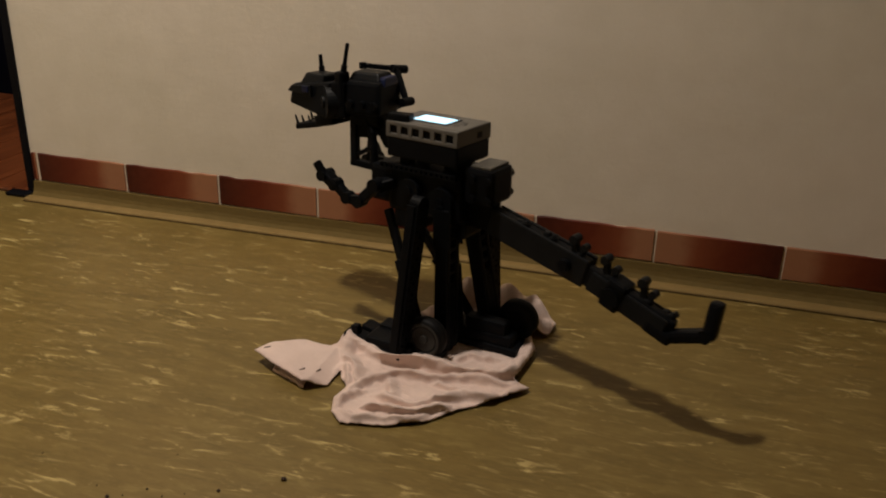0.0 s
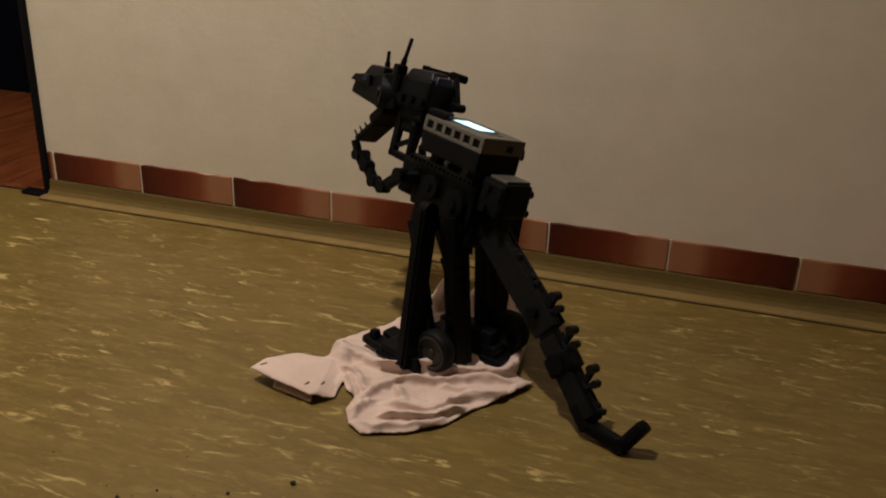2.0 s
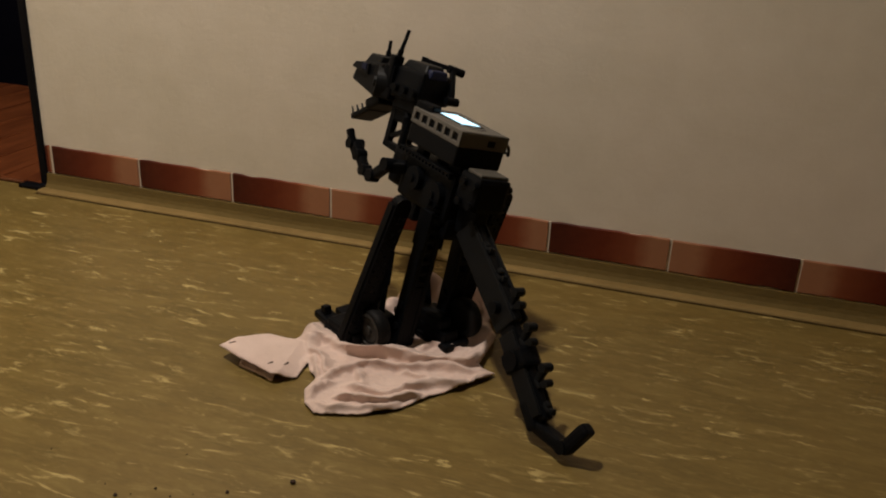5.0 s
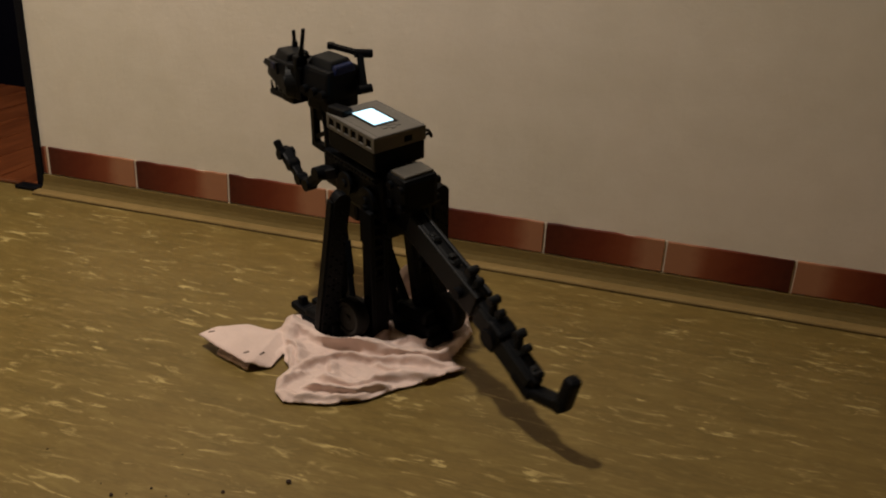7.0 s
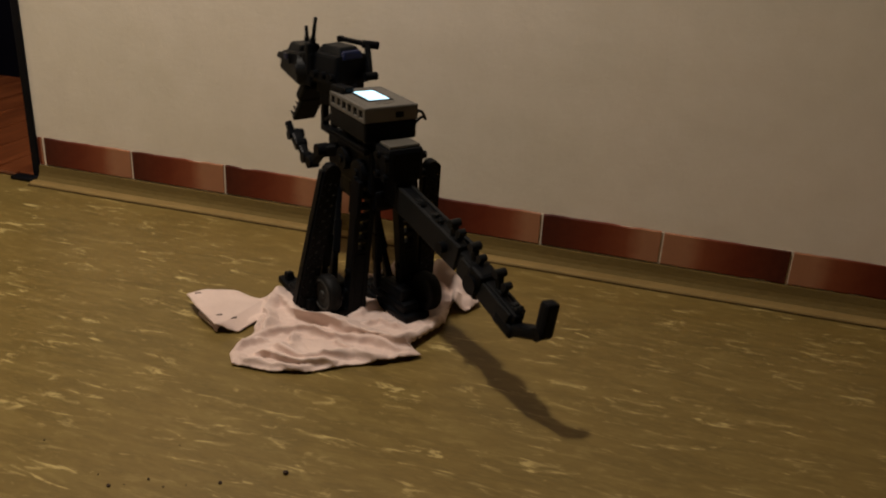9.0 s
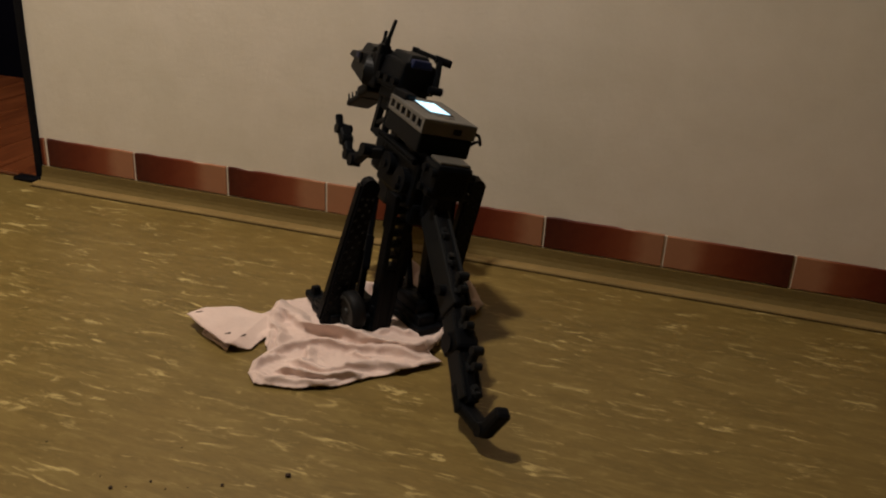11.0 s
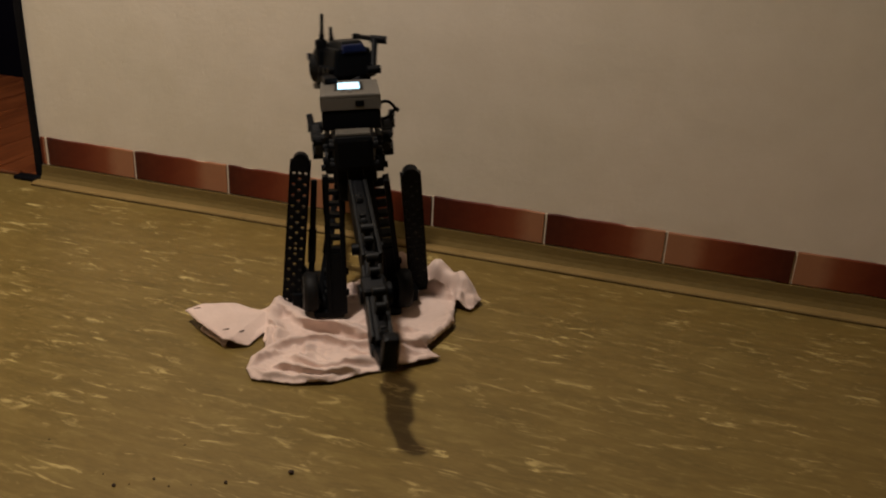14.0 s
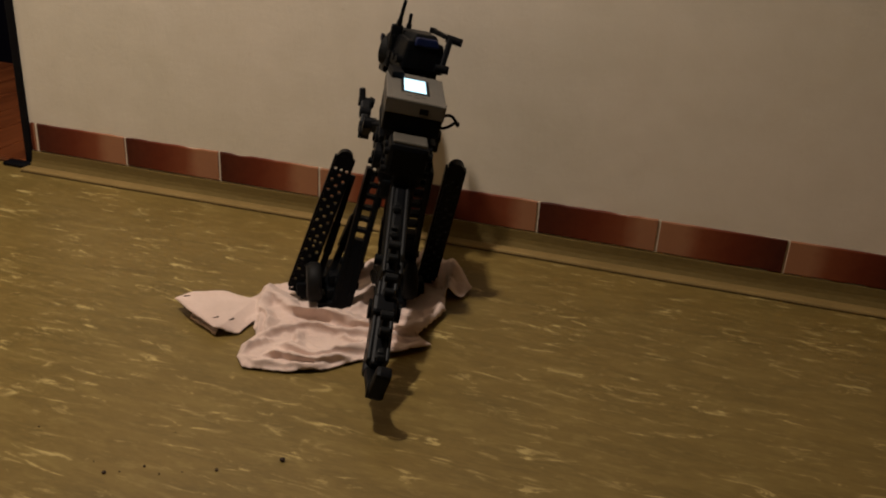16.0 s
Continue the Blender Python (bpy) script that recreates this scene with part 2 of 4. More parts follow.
def holed(bm, rows, cols, thick, m, pitch=0.008, hole=0.0025, keep=None):
    """A studless plate: rows along z, cols along y, with round holes through x."""
    made = []
    for i in range(rows):
        for j in range(cols):
            y0, z0 = (j - cols / 2 + 0.5) * pitch, (i + 0.5) * pitch
            solid = keep is not None and not keep(i, j)
            loops = []
            for x in (-thick / 2, thick / 2):
                out, inn = [], []
                for k in range(8):
                    a = math.pi / 4 * k
                    s = pitch / 2 / max(abs(math.cos(a)), abs(math.sin(a)))
                    out.append(bm.verts.new((x, y0 + s * math.cos(a), z0 + s * math.sin(a))))
                    if not solid:
                        inn.append(bm.verts.new((x, y0 + hole * math.cos(a), z0 + hole * math.sin(a))))
                loops.append((out, inn))
                made += out + inn
                if solid:
                    bm.faces.new(out)
                else:
                    for k in range(8):
                        bm.faces.new((out[k], out[(k + 1) % 8], inn[(k + 1) % 8], inn[k]))
            if not solid:
                for k in range(8):
                    bm.faces.new((loops[0][1][k], loops[0][1][(k + 1) % 8], loops[1][1][(k + 1) % 8], loops[1][1][k]))
            for edge, ks in ((j == cols - 1, (7, 0)), (i == rows - 1, (1, 2)), (j == 0, (3, 4)), (i == 0, (5, 6))):
                if edge:
                    for k in ks:
                        bm.faces.new((loops[0][0][k], loops[0][0][(k + 1) % 8], loops[1][0][(k + 1) % 8], loops[1][0][k]))
    bmesh.ops.transform(bm, matrix=m, verts=made)
    bmesh.ops.remove_doubles(bm, verts=made, dist=0.00005)


def slab(name, lo, hi, mat, label, category, bev=0.0, kind="structure"):
    bm = bmesh.new()
    box(bm, lo, hi, bev)
    return tagged(part(name, bm, mat), label, category, kind=kind)


# ---- the room ----
JAMB = -0.617          # where the wall ends at the doorway
FAR = 0.66             # depth of the dark recess behind the doorway
floor = slab("floor", (-1.75, -3.2, -0.05), (3.2, 0.004, 0.0), LINO, "ochre and olive marbled linoleum floor with pale flecks", "floor")
slab("wall_north", (JAMB, 0.0, -0.05), (3.2, 0.14, 2.5), PLASTER, "rough cream-painted plaster wall above red skirting tiles", "wall")
slab("wall_north_west", (-1.75, 0.0, -0.05), (-1.45, 0.14, 2.5), PLASTER, "rough cream-painted plaster wall beside the doorway", "wall")
slab("wall_lintel", (-1.45, 0.0, 2.06), (JAMB, 0.14, 2.5), PLASTER, "cream plaster wall over the doorway", "wall")
slab("wall_east", (3.2, -3.2, -0.05), (3.3, 0.14, 2.5), ROOM, "unseen side wall added to close the room and shape its bounce", "wall")
# unseen west wall, pale and close by to bounce light onto the left
slab("wall_west", (-1.85, -3.2, -0.05), (-1.75, 0.14, 2.5), PLASTER, "unseen side wall added to close the room and shape its bounce", "wall")
slab("wall_south", (-2.7, -3.3, -0.05), (3.3, -3.2, 2.5), ROOM, "unseen wall added behind the viewer to close the room", "wall")
slab("ceiling", (-2.7, -3.3, 2.5), (3.3, 0.14, 2.6), ROOM, "unseen plain ceiling added to close the room", "ceiling")

# doorway: black frame, wooden floor beyond, near-black wall at the back for the unlit room
frame_ob = new("door_frame")
tagged(frame_ob, "narrow black painted metal door frame beside the plaster wall", "door frame", kind="structure")
for x0, x1 in ((-0.633, JAMB), (-1.452, -1.435)):
    bm = bmesh.new()
    box(bm, (x0, -0.005, 0.0), (x1, 0.15, 2.06), 0.002)
    part("jamb", bm, FRAME, frame_ob)
bm = bmesh.new()
box(bm, (-1.435, -0.005, 2.04), (-0.634, 0.15, 2.06), 0.002)
part("head_jamb", bm, FRAME, frame_ob)
bm = bmesh.new()
box(bm, (-0.668, -0.030, 0.0), (JAMB + 0.002, -0.0055, 0.008), 0.003)
part("foot_plate", bm, FRAME, frame_ob)

planks = tagged(new("wooden_floor"), "red-brown varnished plank floor of the dark room beyond", "floor", kind="structure")
for k in range(9):
    bm = bmesh.new()
    x1 = -0.640 - k * 0.096
    box(bm, (x1 - 0.0935, 0.002, -0.02), (x1, FAR + 0.015, 0.006), 0.004)
    part("plank", bm, WOOD, planks)
bm = bmesh.new()
box(bm, (-1.43, -0.012, 0.0), (-0.668, 0.0015, 0.010), 0.005)
part("sill", bm, WOOD, planks, "rounded red-brown wooden sill")
# added near-black shell; its colour stands in for shade deeper in the room
slab("recess_back", (-1.6, FAR + 0.02, -0.05), (-0.50, FAR + 0.06, 2.3), NIGHT, "near-black back wall standing in for the unlit room's depth", "wall")
slab("recess_side_east", (-0.56, 0.14, -0.05), (-0.50, FAR + 0.02, 2.3), NIGHT, "near-black side wall standing in for the room's darkness", "wall")
slab("recess_side_west", (-1.60, 0.14, -0.05), (-1.53, FAR + 0.02, 2.3), NIGHT, "near-black side wall standing in for the room's darkness", "wall")
slab("recess_top", (-1.6, 0.14, 2.3), (-0.50, FAR + 0.06, 2.36), NIGHT, "near-black ceiling standing in for the room's darkness", "ceiling")

# linoleum skirting: upright strip with a rounded toe along the floor
bm = bmesh.new()
prof = [(-0.0005, 0.0), (-0.018, 0.0), (-0.0178, 0.004), (-0.0150, 0.0065), (-0.0115, 0.0105), (-0.0090, 0.0170), (-0.0078, 0.0240), (-0.0070, 0.0300), (-0.0005, 0.0300)]
x_at = [-0.614 + 0.02 * k for k in range(191)]
rings = []
for x in x_at:
    w = 0.0010 * math.sin(x * 7.1) + 0.0006 * math.sin(x * 23.0)
    rings.append([bm.verts.new((x, y + (w if y < -0.005 else 0), z + (0.4 * w if z > 0.004 else 0))) for y, z in prof])
for a, b in zip(rings, rings[1:]):
    for k in range(len(prof)):
        bm.faces.new((a[k], a[(k + 1) % len(prof)], b[(k + 1) % len(prof)], b[k]))
bm.faces.new(rings[0])
bm.faces.new(rings[-1])
tagged(part("baseboard", bm, LINO_BAND), "olive linoleum skirting strip curving down to the floor", "skirting", kind="structure")
bm = bmesh.new()
prof = [(-0.0200, 0.0), (-0.0405, 0.0), (-0.0418, 0.0018), (-0.0405, 0.0042), (-0.0370, 0.0056), (-0.0240, 0.0058), (-0.0200, 0.0050)]
rings = []
for x in x_at:
    w = 0.0012 * math.sin(x * 5.3 + 1.0) + 0.0006 * math.sin(x * 19.0)
    rings.append([bm.verts.new((x, y + (w if y < -0.03 else 0), z)) for y, z in prof])
for a, b in zip(rings, rings[1:]):
    for k in range(len(prof)):
        bm.faces.new((a[k], a[(k + 1) % len(prof)], b[(k + 1) % len(prof)], b[k]))
bm.faces.new(rings[0])
bm.faces.new(rings[-1])
tagged(part("trim", bm, STRIP), "pale flat trim strip along the foot of the skirting", "trim strip", kind="structure")
# thin dark brown lines laid along both edges of the trim strip
for nm, y0, y1, h, phase in (("seam_front", -0.0452, -0.0412, 0.0012, 1.0), ("seam_back", -0.0202, -0.0176, 0.0030, 2.2)):
    bm = bmesh.new()
    rings = []
    for x in x_at:
        w = 0.0012 * math.sin(x * 5.3 + 1.0) + 0.0006 * math.sin(x * 19.0) if y0 < -0.03 else 0.0
        g = 0.0009 * noise.noise((x * 9, phase, 0.0))
        rings.append([bm.verts.new(c) for c in ((x, y1 + w, 0.0), (x, y0 + w + g, 0.0), (x, y0 + w + g, h), (x, y1 + w, h))])
    for a, b in zip(rings, rings[1:]):
        for k in range(4):
            bm.faces.new((a[k], a[(k + 1) % 4], b[(k + 1) % 4], b[k]))
    bm.faces.new(rings[0])
    bm.faces.new(rings[-1])
    tagged(part(nm, bm, SEAM_BROWN), "thin dark brown seam along the trim strip", "seam", kind="structure")

# red skirting tiles
PITCH, T0, T1 = 0.20, 0.031, 0.0875
course = tagged(new("skirting_tiles"), "course of dark red flame-glazed skirting tiles", "tiles", kind="structure")
bm = bmesh.new()
box(bm, (JAMB + 0.004, -0.0012, T0 - 0.002), (3.19, 0.0005, T1 - 0.001))
part("grout", bm, GROUT, course, "pale grout in the tile joints")


def tile_mesh(width, seed):
    bm = bmesh.new()
    rnd = random.Random(seed)
    n = 12
    top = [rnd.uniform(-0.0012, 0.0008) for _ in range(n + 1)]
    rows_ = []
    for k in range(n + 1):
        x = -width / 2 + width * k / n
        z1 = (T1 - T0) / 2 + top[k]
        rows_.append([bm.verts.new(c) for c in ((x, -0.0030, -(T1 - T0) / 2 + 0.001), (x, -0.0040, -(T1 - T0) / 2 + 0.0025), (x, -0.0040, z1 - 0.0015), (x, -0.0030, z1), (x, 0.004, z1), (x, 0.004, -(T1 - T0) / 2 + 0.001))])
    for a, b in zip(rows_, rows_[1:]):
        for k in range(6):
            bm.faces.new((a[k], a[(k + 1) % 6], b[(k + 1) % 6], b[k]))
    bm.faces.new(rows_[0])
    bm.faces.new(rows_[-1])
    return finish("tile", bm, TILE)


FLIPPED = (3, 6, 7, 9, 12)
tile_kinds = [tile_mesh(PITCH - 0.0048, s) for s in range(4)]
for i in range(18):
    xc = (i - 3) * PITCH + PITCH / 2
    turn = 180 if i in FLIPPED else 0
    me = tile_kinds[i % 4]
    part("tile", me, TILE, course, at=pose(xc, 0, (T0 + T1) / 2, 0, turn, 0))
part("tile", tile_mesh(0.009, 9), TILE, course, at=pose(-0.6090, 0, (T0 + T1) / 2))


# ---- the cloth ----
OUT = ((-0.180, 0.012), (-0.166, 0.040), (-0.128, 0.070), (-0.092, 0.084), (-0.092, 0.128), (-0.060, 0.164), (-0.020, 0.198), (0.008, 0.222), (0.022, 0.266), (0.050, 0.294), (0.122, 0.286), (0.174, 0.266), (0.192, 0.240), (0.184, 0.206), (0.158, 0.208), (0.178, 0.158), (0.168, 0.093), (0.164, 0.072), (0.189, 0.058), (0.142, 0.006), (0.116, -0.016), (0.081, -0.058), (0.040, -0.080), (-0.015, -0.091), (-0.033, -0.073), (-0.043, -0.042), (-0.037, -0.014), (-0.052, 0.004), (-0.059, 0.022), (-0.062, -0.016), (-0.088, -0.036), (-0.138, -0.014))
# crest lines of the folds: points, height, reach down the front, reach down the back, lean to the front
FOLDS = (
    (((-0.070, 0.062), (-0.077, 0.104), (-0.051, 0.090), (-0.011, 0.068), (0.042, 0.068), (0.100, 0.062), (0.147, 0.068), (0.168, 0.090), (0.171, 0.130), (0.163, 0.178)), 0.025, 0.017, 0.018, 0.70),
    (((-0.062, 0.054), (-0.040, 0.030), (-0.018, -0.006)), 0.016, 0.010, 0.010, 0.60),
    (((-0.056, 0.030), (-0.042, 0.008), (-0.032, -0.014)), 0.012, 0.007, 0.007, 0.40),
    (((-0.034, -0.044), (-0.024, -0.014), (-0.010, 0.008), (0.010, 0.025), (0.053, 0.036), (0.111, 0.050), (0.168, 0.056)), 0.015, 0.009, 0.009, 0.45),
    (((0.010, -0.024), (0.030, -0.030), (0.063, -0.032), (0.097, -0.002), (0.115, 0.012), (0.159, 0.022), (0.184, 0.052)), 0.017, 0.013, 0.009, 0.50),
    (((0.014, 0.012), (0.022, -0.006), (0.036, -0.026)), 0.012, 0.008, 0.008, 0.50),
    (((0.070, 0.030), (0.092, 0.018), (0.112, 0.014)), 0.011, 0.007, 0.008, 0.50),
    (((0.004, -0.056), (0.041, -0.054), (0.070, -0.044), (0.100, -0.024)), 0.017, 0.008, 0.008, 0.60),
    (((-0.022, -0.070), (0.000, -0.079), (0.036, -0.072), (0.066, -0.060), (0.082, -0.046)), 0.009, 0.007, 0.007, 0.45),
    (((-0.032, -0.060), (-0.026, -0.036), (-0.014, -0.022)), 0.012, 0.008, 0.008, 0.40),
    (((0.024, 0.250), (0.050, 0.274), (0.090, 0.280), (0.126, 0.270), (0.158, 0.252), (0.176, 0.236)), 0.046, 0.026, 0.018, 0.20),
    (((0.150, 0.240), (0.166, 0.222), (0.170, 0.196)), 0.022, 0.012, 0.012, 0.20),
    (((0.070, 0.262), (0.100, 0.250), (0.140, 0.232)), 0.034, 0.014, 0.012, 0.20),
    (((-0.008, 0.186), (0.020, 0.216), (0.036, 0.250)), 0.020, 0.014, 0.020, 0.20),
    (((0.048, 0.110), (0.056, 0.150), (0.050, 0.196)), 0.013, 0.012, 0.012, 0.30),
    (((0.076, 0.086), (0.094, 0.108), (0.128, 0.112)), 0.010, 0.008, 0.010, 0.40),
)
STANDS = ((0.0, 0.11), (0.098, 0.17))


def inside(x, y):
    hit = False
    for (x0, y0), (x1, y1) in zip(OUT, OUT[1:] + OUT[:1]):
        if (y0 > y) != (y1 > y) and x < (x1 - x0) * (y - y0) / (y1 - y0) + x0:
            hit = not hit
    return hit


def near_line(x, y, x0, y0, x1, y1):
    dx, dy = x1 - x0, y1 - y0
    k = max(0, min(1, ((x - x0) * dx + (y - y0) * dy) / (dx * dx + dy * dy)))
    return x0 + k * dx, y0 + k * dy


def nearest_on(x, y, line):
    """The nearest point of a line, how far along it, and whether (x, y) lies on its front side."""
    best = None
    for k, (a, b) in enumerate(zip(line, line[1:])):
        px, py = near_line(x, y, *a, *b)
        d = math.hypot(px - x, py - y)
        if best is None or d < best[0] - 1e-9:
            side = (b[0] - a[0]) * (y - a[1]) - (b[1] - a[1]) * (x - a[0])
            run = math.hypot(px - a[0], py - a[1]) / math.hypot(b[0] - a[0], b[1] - a[1])
            best = (d, px, py, (k + run) / (len(line) - 1), side < 0)
    return best


def ridge(x, y, z):
    return (1 - abs(noise.noise((x, y, z)))) ** 4


def cloth_point(x, y):
    """Where the sheet lies over the ground point (x, y): its folds rise and lean over to the front."""
    wx = x + 0.006 * noise.noise((x * 26, y * 26, 5.0)) + 0.0022 * noise.noise((x * 75, y * 75, 1.0))
    wy = y + 0.006 * noise.noise((x * 24, y * 24, 9.0)) + 0.0022 * noise.noise((x * 75, y * 75, 3.0))
    z, lean_y = 0.0, 0.0
    for n, (line, h, front, back, lean) in enumerate(FOLDS):
        d, px, py, along, ahead = nearest_on(wx, wy, line)
        h *= 0.82 + 0.30 * noise.noise((along * 5.3, n * 3.7, 0.5)) + 0.10 * math.sin(along * 19 + n)
        h *= min(1.0, 0.45 + 5 * along, 0.45 + 5 * (1 - along))
        u = d / (0.8 * front if ahead else 1.25 * back)
        if u >= 1:
            continue
        rise = h * (math.sqrt(1 - u * u) if ahead else (1 - u) * (1 - 0.35 * u))
        if rise > z:
            z = rise
            lean_y = -lean * rise * rise / h
    near = min(math.hypot(x - fx, y - fy) for fx, fy in STANDS)
    flap = max(0.0, min(1.0, (-0.062 - x) / 0.020)) * max(0.0, min(1.0, (0.076 - y) / 0.012))
    calm = min(1.0, max(0.0, near - 0.030) / 0.03)
    fine = 0.0026 * ridge(wx * 12 + wy * 9, wy * 34 - wx * 16, 0.3) + 0.0026 * ridge(wx * 30 - wy * 22, wy * 52 + wx * 12, 2.1) + 0.0014 * ridge(wx * 60, wy * 80, 7.1)
    z += calm * (1 - 0.75 * flap) * fine
    z = max(z, flap * (0.0150 + 0.0040 * math.sin((x + y * 0.6) * 30) + 0.0015 * noise.noise((x * 40, y * 40, 2.0))))
    if near < 0.050:
        z = min(z, 0.026 * max(0.0, (near - 0.032) / 0.018))
        lean_y *= max(0.0, min(1.0, (near - 0.032) / 0.018))
    rim = min(math.hypot(q[0] - x, q[1] - y) for q in (near_line(x, y, *a, *b) for a, b in zip(OUT, OUT[1:] + OUT[:1])))
    soft = min(1.0, rim / 0.007)
    keep = max(0.8 * flap, 0.75 if y > 0.2 else 0.0, 0.30)
    z *= keep + (1 - keep) * soft * (2 - soft)
    return x, y + lean_y, 0.0036 + max(0.0, z)


STEP = 0.0021
bm = bmesh.new()
grid = {}
nx, ny = int(0.42 / STEP) + 1, int(0.42 / STEP) + 1


def cloth_vert(i, j):
    if (i, j) not in grid:
        x, y = -0.185 + i * STEP, -0.098 + j * STEP
        if not inside(x, y):
            x, y = min((near_line(x, y, *a, *b) for a, b in zip(OUT, OUT[1:] + OUT[:1])), key=lambda q: math.hypot(q[0] - x, q[1] - y))
        grid[i, j] = bm.verts.new(cloth_point(x, y))
    return grid[i, j]


for i in range(nx):
    for j in range(ny):
        if inside(-0.185 + (i + 0.5) * STEP, -0.098 + (j + 0.5) * STEP):
            bm.faces.new([cloth_vert(i + a, j + b) for a, b in ((0, 0), (1, 0), (1, 1), (0, 1))])
bmesh.ops.remove_doubles(bm, verts=bm.verts, dist=0.0003)
for _ in range(1):
    bmesh.ops.smooth_vert(bm, verts=bm.verts, factor=0.4, use_axis_x=True, use_axis_y=True, use_axis_z=True)
cloth = part("cleaning_cloth", bm, CLOTH, smooth=True)
thick = cloth.modifiers.new("thickness", "SOLIDIFY")
thick.thickness, thick.offset = 0.0020, -1
tagged(cloth, "crumpled pale pink cotton cloth lying under the robot's feet", "cloth")
for x, y, a in ((-0.163, 0.018, 40), (-0.098, -0.014, 60), (-0.080, -0.004, 70)):
    bm = bmesh.new()
    box(bm, (-0.0045, -0.0009, -0.0008), (0.0045, 0.0009, 0.0010), 0.0003)
    part("stitch", bm, STITCH, cloth, "short dark seam stitch", at=pose(*cloth_point(x, y), 0, 0, a))
bm = bmesh.new()
strip = []
for k in range(25):
    u = k / 24
    x, y = -0.146 + 0.056 * u, 0.000 - 0.026 * u + 0.003 * noise.noise((u * 5, 8, 1))
    strip.append([bm.verts.new((x, y - 0.003, 0.0010 + 0.003 * max(0.0, noise.noise((u * 7, 3, 2))))), bm.verts.new((x + 0.001, y - 0.004 - 0.001 * math.sin(u * 17), 0.0052 + 0.0022 * noise.noise((u * 9, 1, 4)))), bm.verts.new((x, y + 0.012, 0.0085))])
for a, b in zip(strip, strip[1:]):
    for k in range(2):
        bm.faces.new((a[k], b[k], b[k + 1], a[k + 1]))
part("tucked_hem", bm, CLOTH, cloth, "frayed hem tucked under the flap")

# ---- crumbs on the floor ----
for k, (x, y, s) in enumerate(((0.259, -0.681, 0.0042), (0.202, -0.720, 0.0028), (0.129, -0.741, 0.0020), (0.097, -0.765, 0.0030), (0.126, -0.677, 0.0012), (-0.018, -0.722, 0.0013), (0.150, -0.746, 0.0014), (0.110, -0.757, 0.0013), (0.170, -0.735, 0.0011), (0.075, -0.752, 0.0012))):
    bm = bmesh.new()
    bmesh.ops.create_icosphere(bm, subdivisions=2, radius=0.78 * s)
    rnd = random.Random(k)
    for v in bm.verts:
        v.co *= rnd.uniform(0.7, 1.15)
        v.co.z *= 0.75
    low = min(v.co.z for v in bm.verts)
    ob = part("crumb", bm, DIRT, at=pose(x, y, -low - 0.0003))
    tagged(ob, "small dark crumb of dirt lying on the linoleum", "dirt crumb", "crumbs on the floor")

# ---- the robot ----
LIFT = 0.31      # from the robot's base up to the top of its control brick
UP = Matrix.Translation((0, 0, LIFT))
robot = tagged(new("robot_dinosaur"), "black plastic construction-kit dinosaur robot standing on a cloth", "robot")


def member(name, bm, mat, label="", smooth=False):
    return part(name, bm, mat, robot, label, smooth, UP)


# control brick: grey shell with square sockets along its sides
L2, W2 = 0.056, 0.0405
bm = bmesh.new()
box(bm, (-L2, -W2 + 0.006, -0.006), (L2, W2 - 0.006, 0.0), 0.002)
box(bm, (-L2, -W2 + 0.004, -0.021), (L2, W2 - 0.004, -0.005), 0.001)
for s in (-1, 1):
    y0, y1 = sorted((s * (W2 - 0.007), s * W2))
    box(bm, (-L2, y0, -0.0062), (L2, y1, -0.0005), 0.0015)
    box(bm, (-L2, y0, -0.0215), (L2, y1, -0.0162), 0.0012)
    for k in range(7):
        x = -L2 + 0.0035 + k * (2 * L2 - 0.007) / 6 * 1.0
        box(bm, (x - 0.0032, y0, -0.0175), (x + 0.0032, y1, -0.0050), 0.0006)
brick = member("control_brick", bm, GREY, "grey control brick with square sockets along its sides")
for s in (-1, 1):
    for k in range(6):
        x = -L2 + 0.0035 + (k + 0.5) * (2 * L2 - 0.007) / 6
        bm = bmesh.new()
        y0, y1 = sorted((s * (W2 - 0.0042), s * (W2 - 0.0025)))
        box(bm, (x - 0.0062, y0, -0.0164), (x + 0.0062, y1, -0.0060))
        part("socket", bm, BLACK, brick, "black square socket")
bm = bmesh.new()
box(bm, (-L2 + 0.001, -W2 + 0.001, -0.048), (L2 - 0.001, W2 - 0.001, -0.0213), 0.003)
part("battery_case", bm, BLACK, brick, "black battery case")
bm = bmesh.new()
box(bm, (-0.026, -0.0185, 0.0001), (0.034, 0.0205, 0.0009), 0.0003)
part("bezel", bm, DARK, brick, "dark display surround")
bm = bmesh.new()
box(bm, (-0.0215, -0.0140, 0.0008), (0.0295, 0.0165, 0.0014), 0.0002)
part("display", bm, GLOW, brick, "lit white-blue display")
bm = bmesh.new()
box(bm, (-L2 - 0.0006, -0.018, -0.0165), (-L2 + 0.002, -0.006, -0.0085), 0.0004)
part("slot", bm, BLACK, brick, "black rear slot")
bm = bmesh.new()
box(bm, (0.030, 0.010, -0.004), (0.062, 0.028, 0.009), 0.003, Matrix.Rotation(0.2, 4, "Z"))
part("connector", bm, BLACK, brick, "black plug at the front edge")
for x, y in ((-0.030, 0.0), (-0.040, 0.0), (-0.035, 0.010), (-0.035, -0.010)):
    bm = bmesh.new()
    box(bm, (x - 0.003, y - 0.0035, 0.0), (x + 0.003, y + 0.0035, 0.0008), 0.0004)
    part("button", bm, GREY, brick)
bm = bmesh.new()
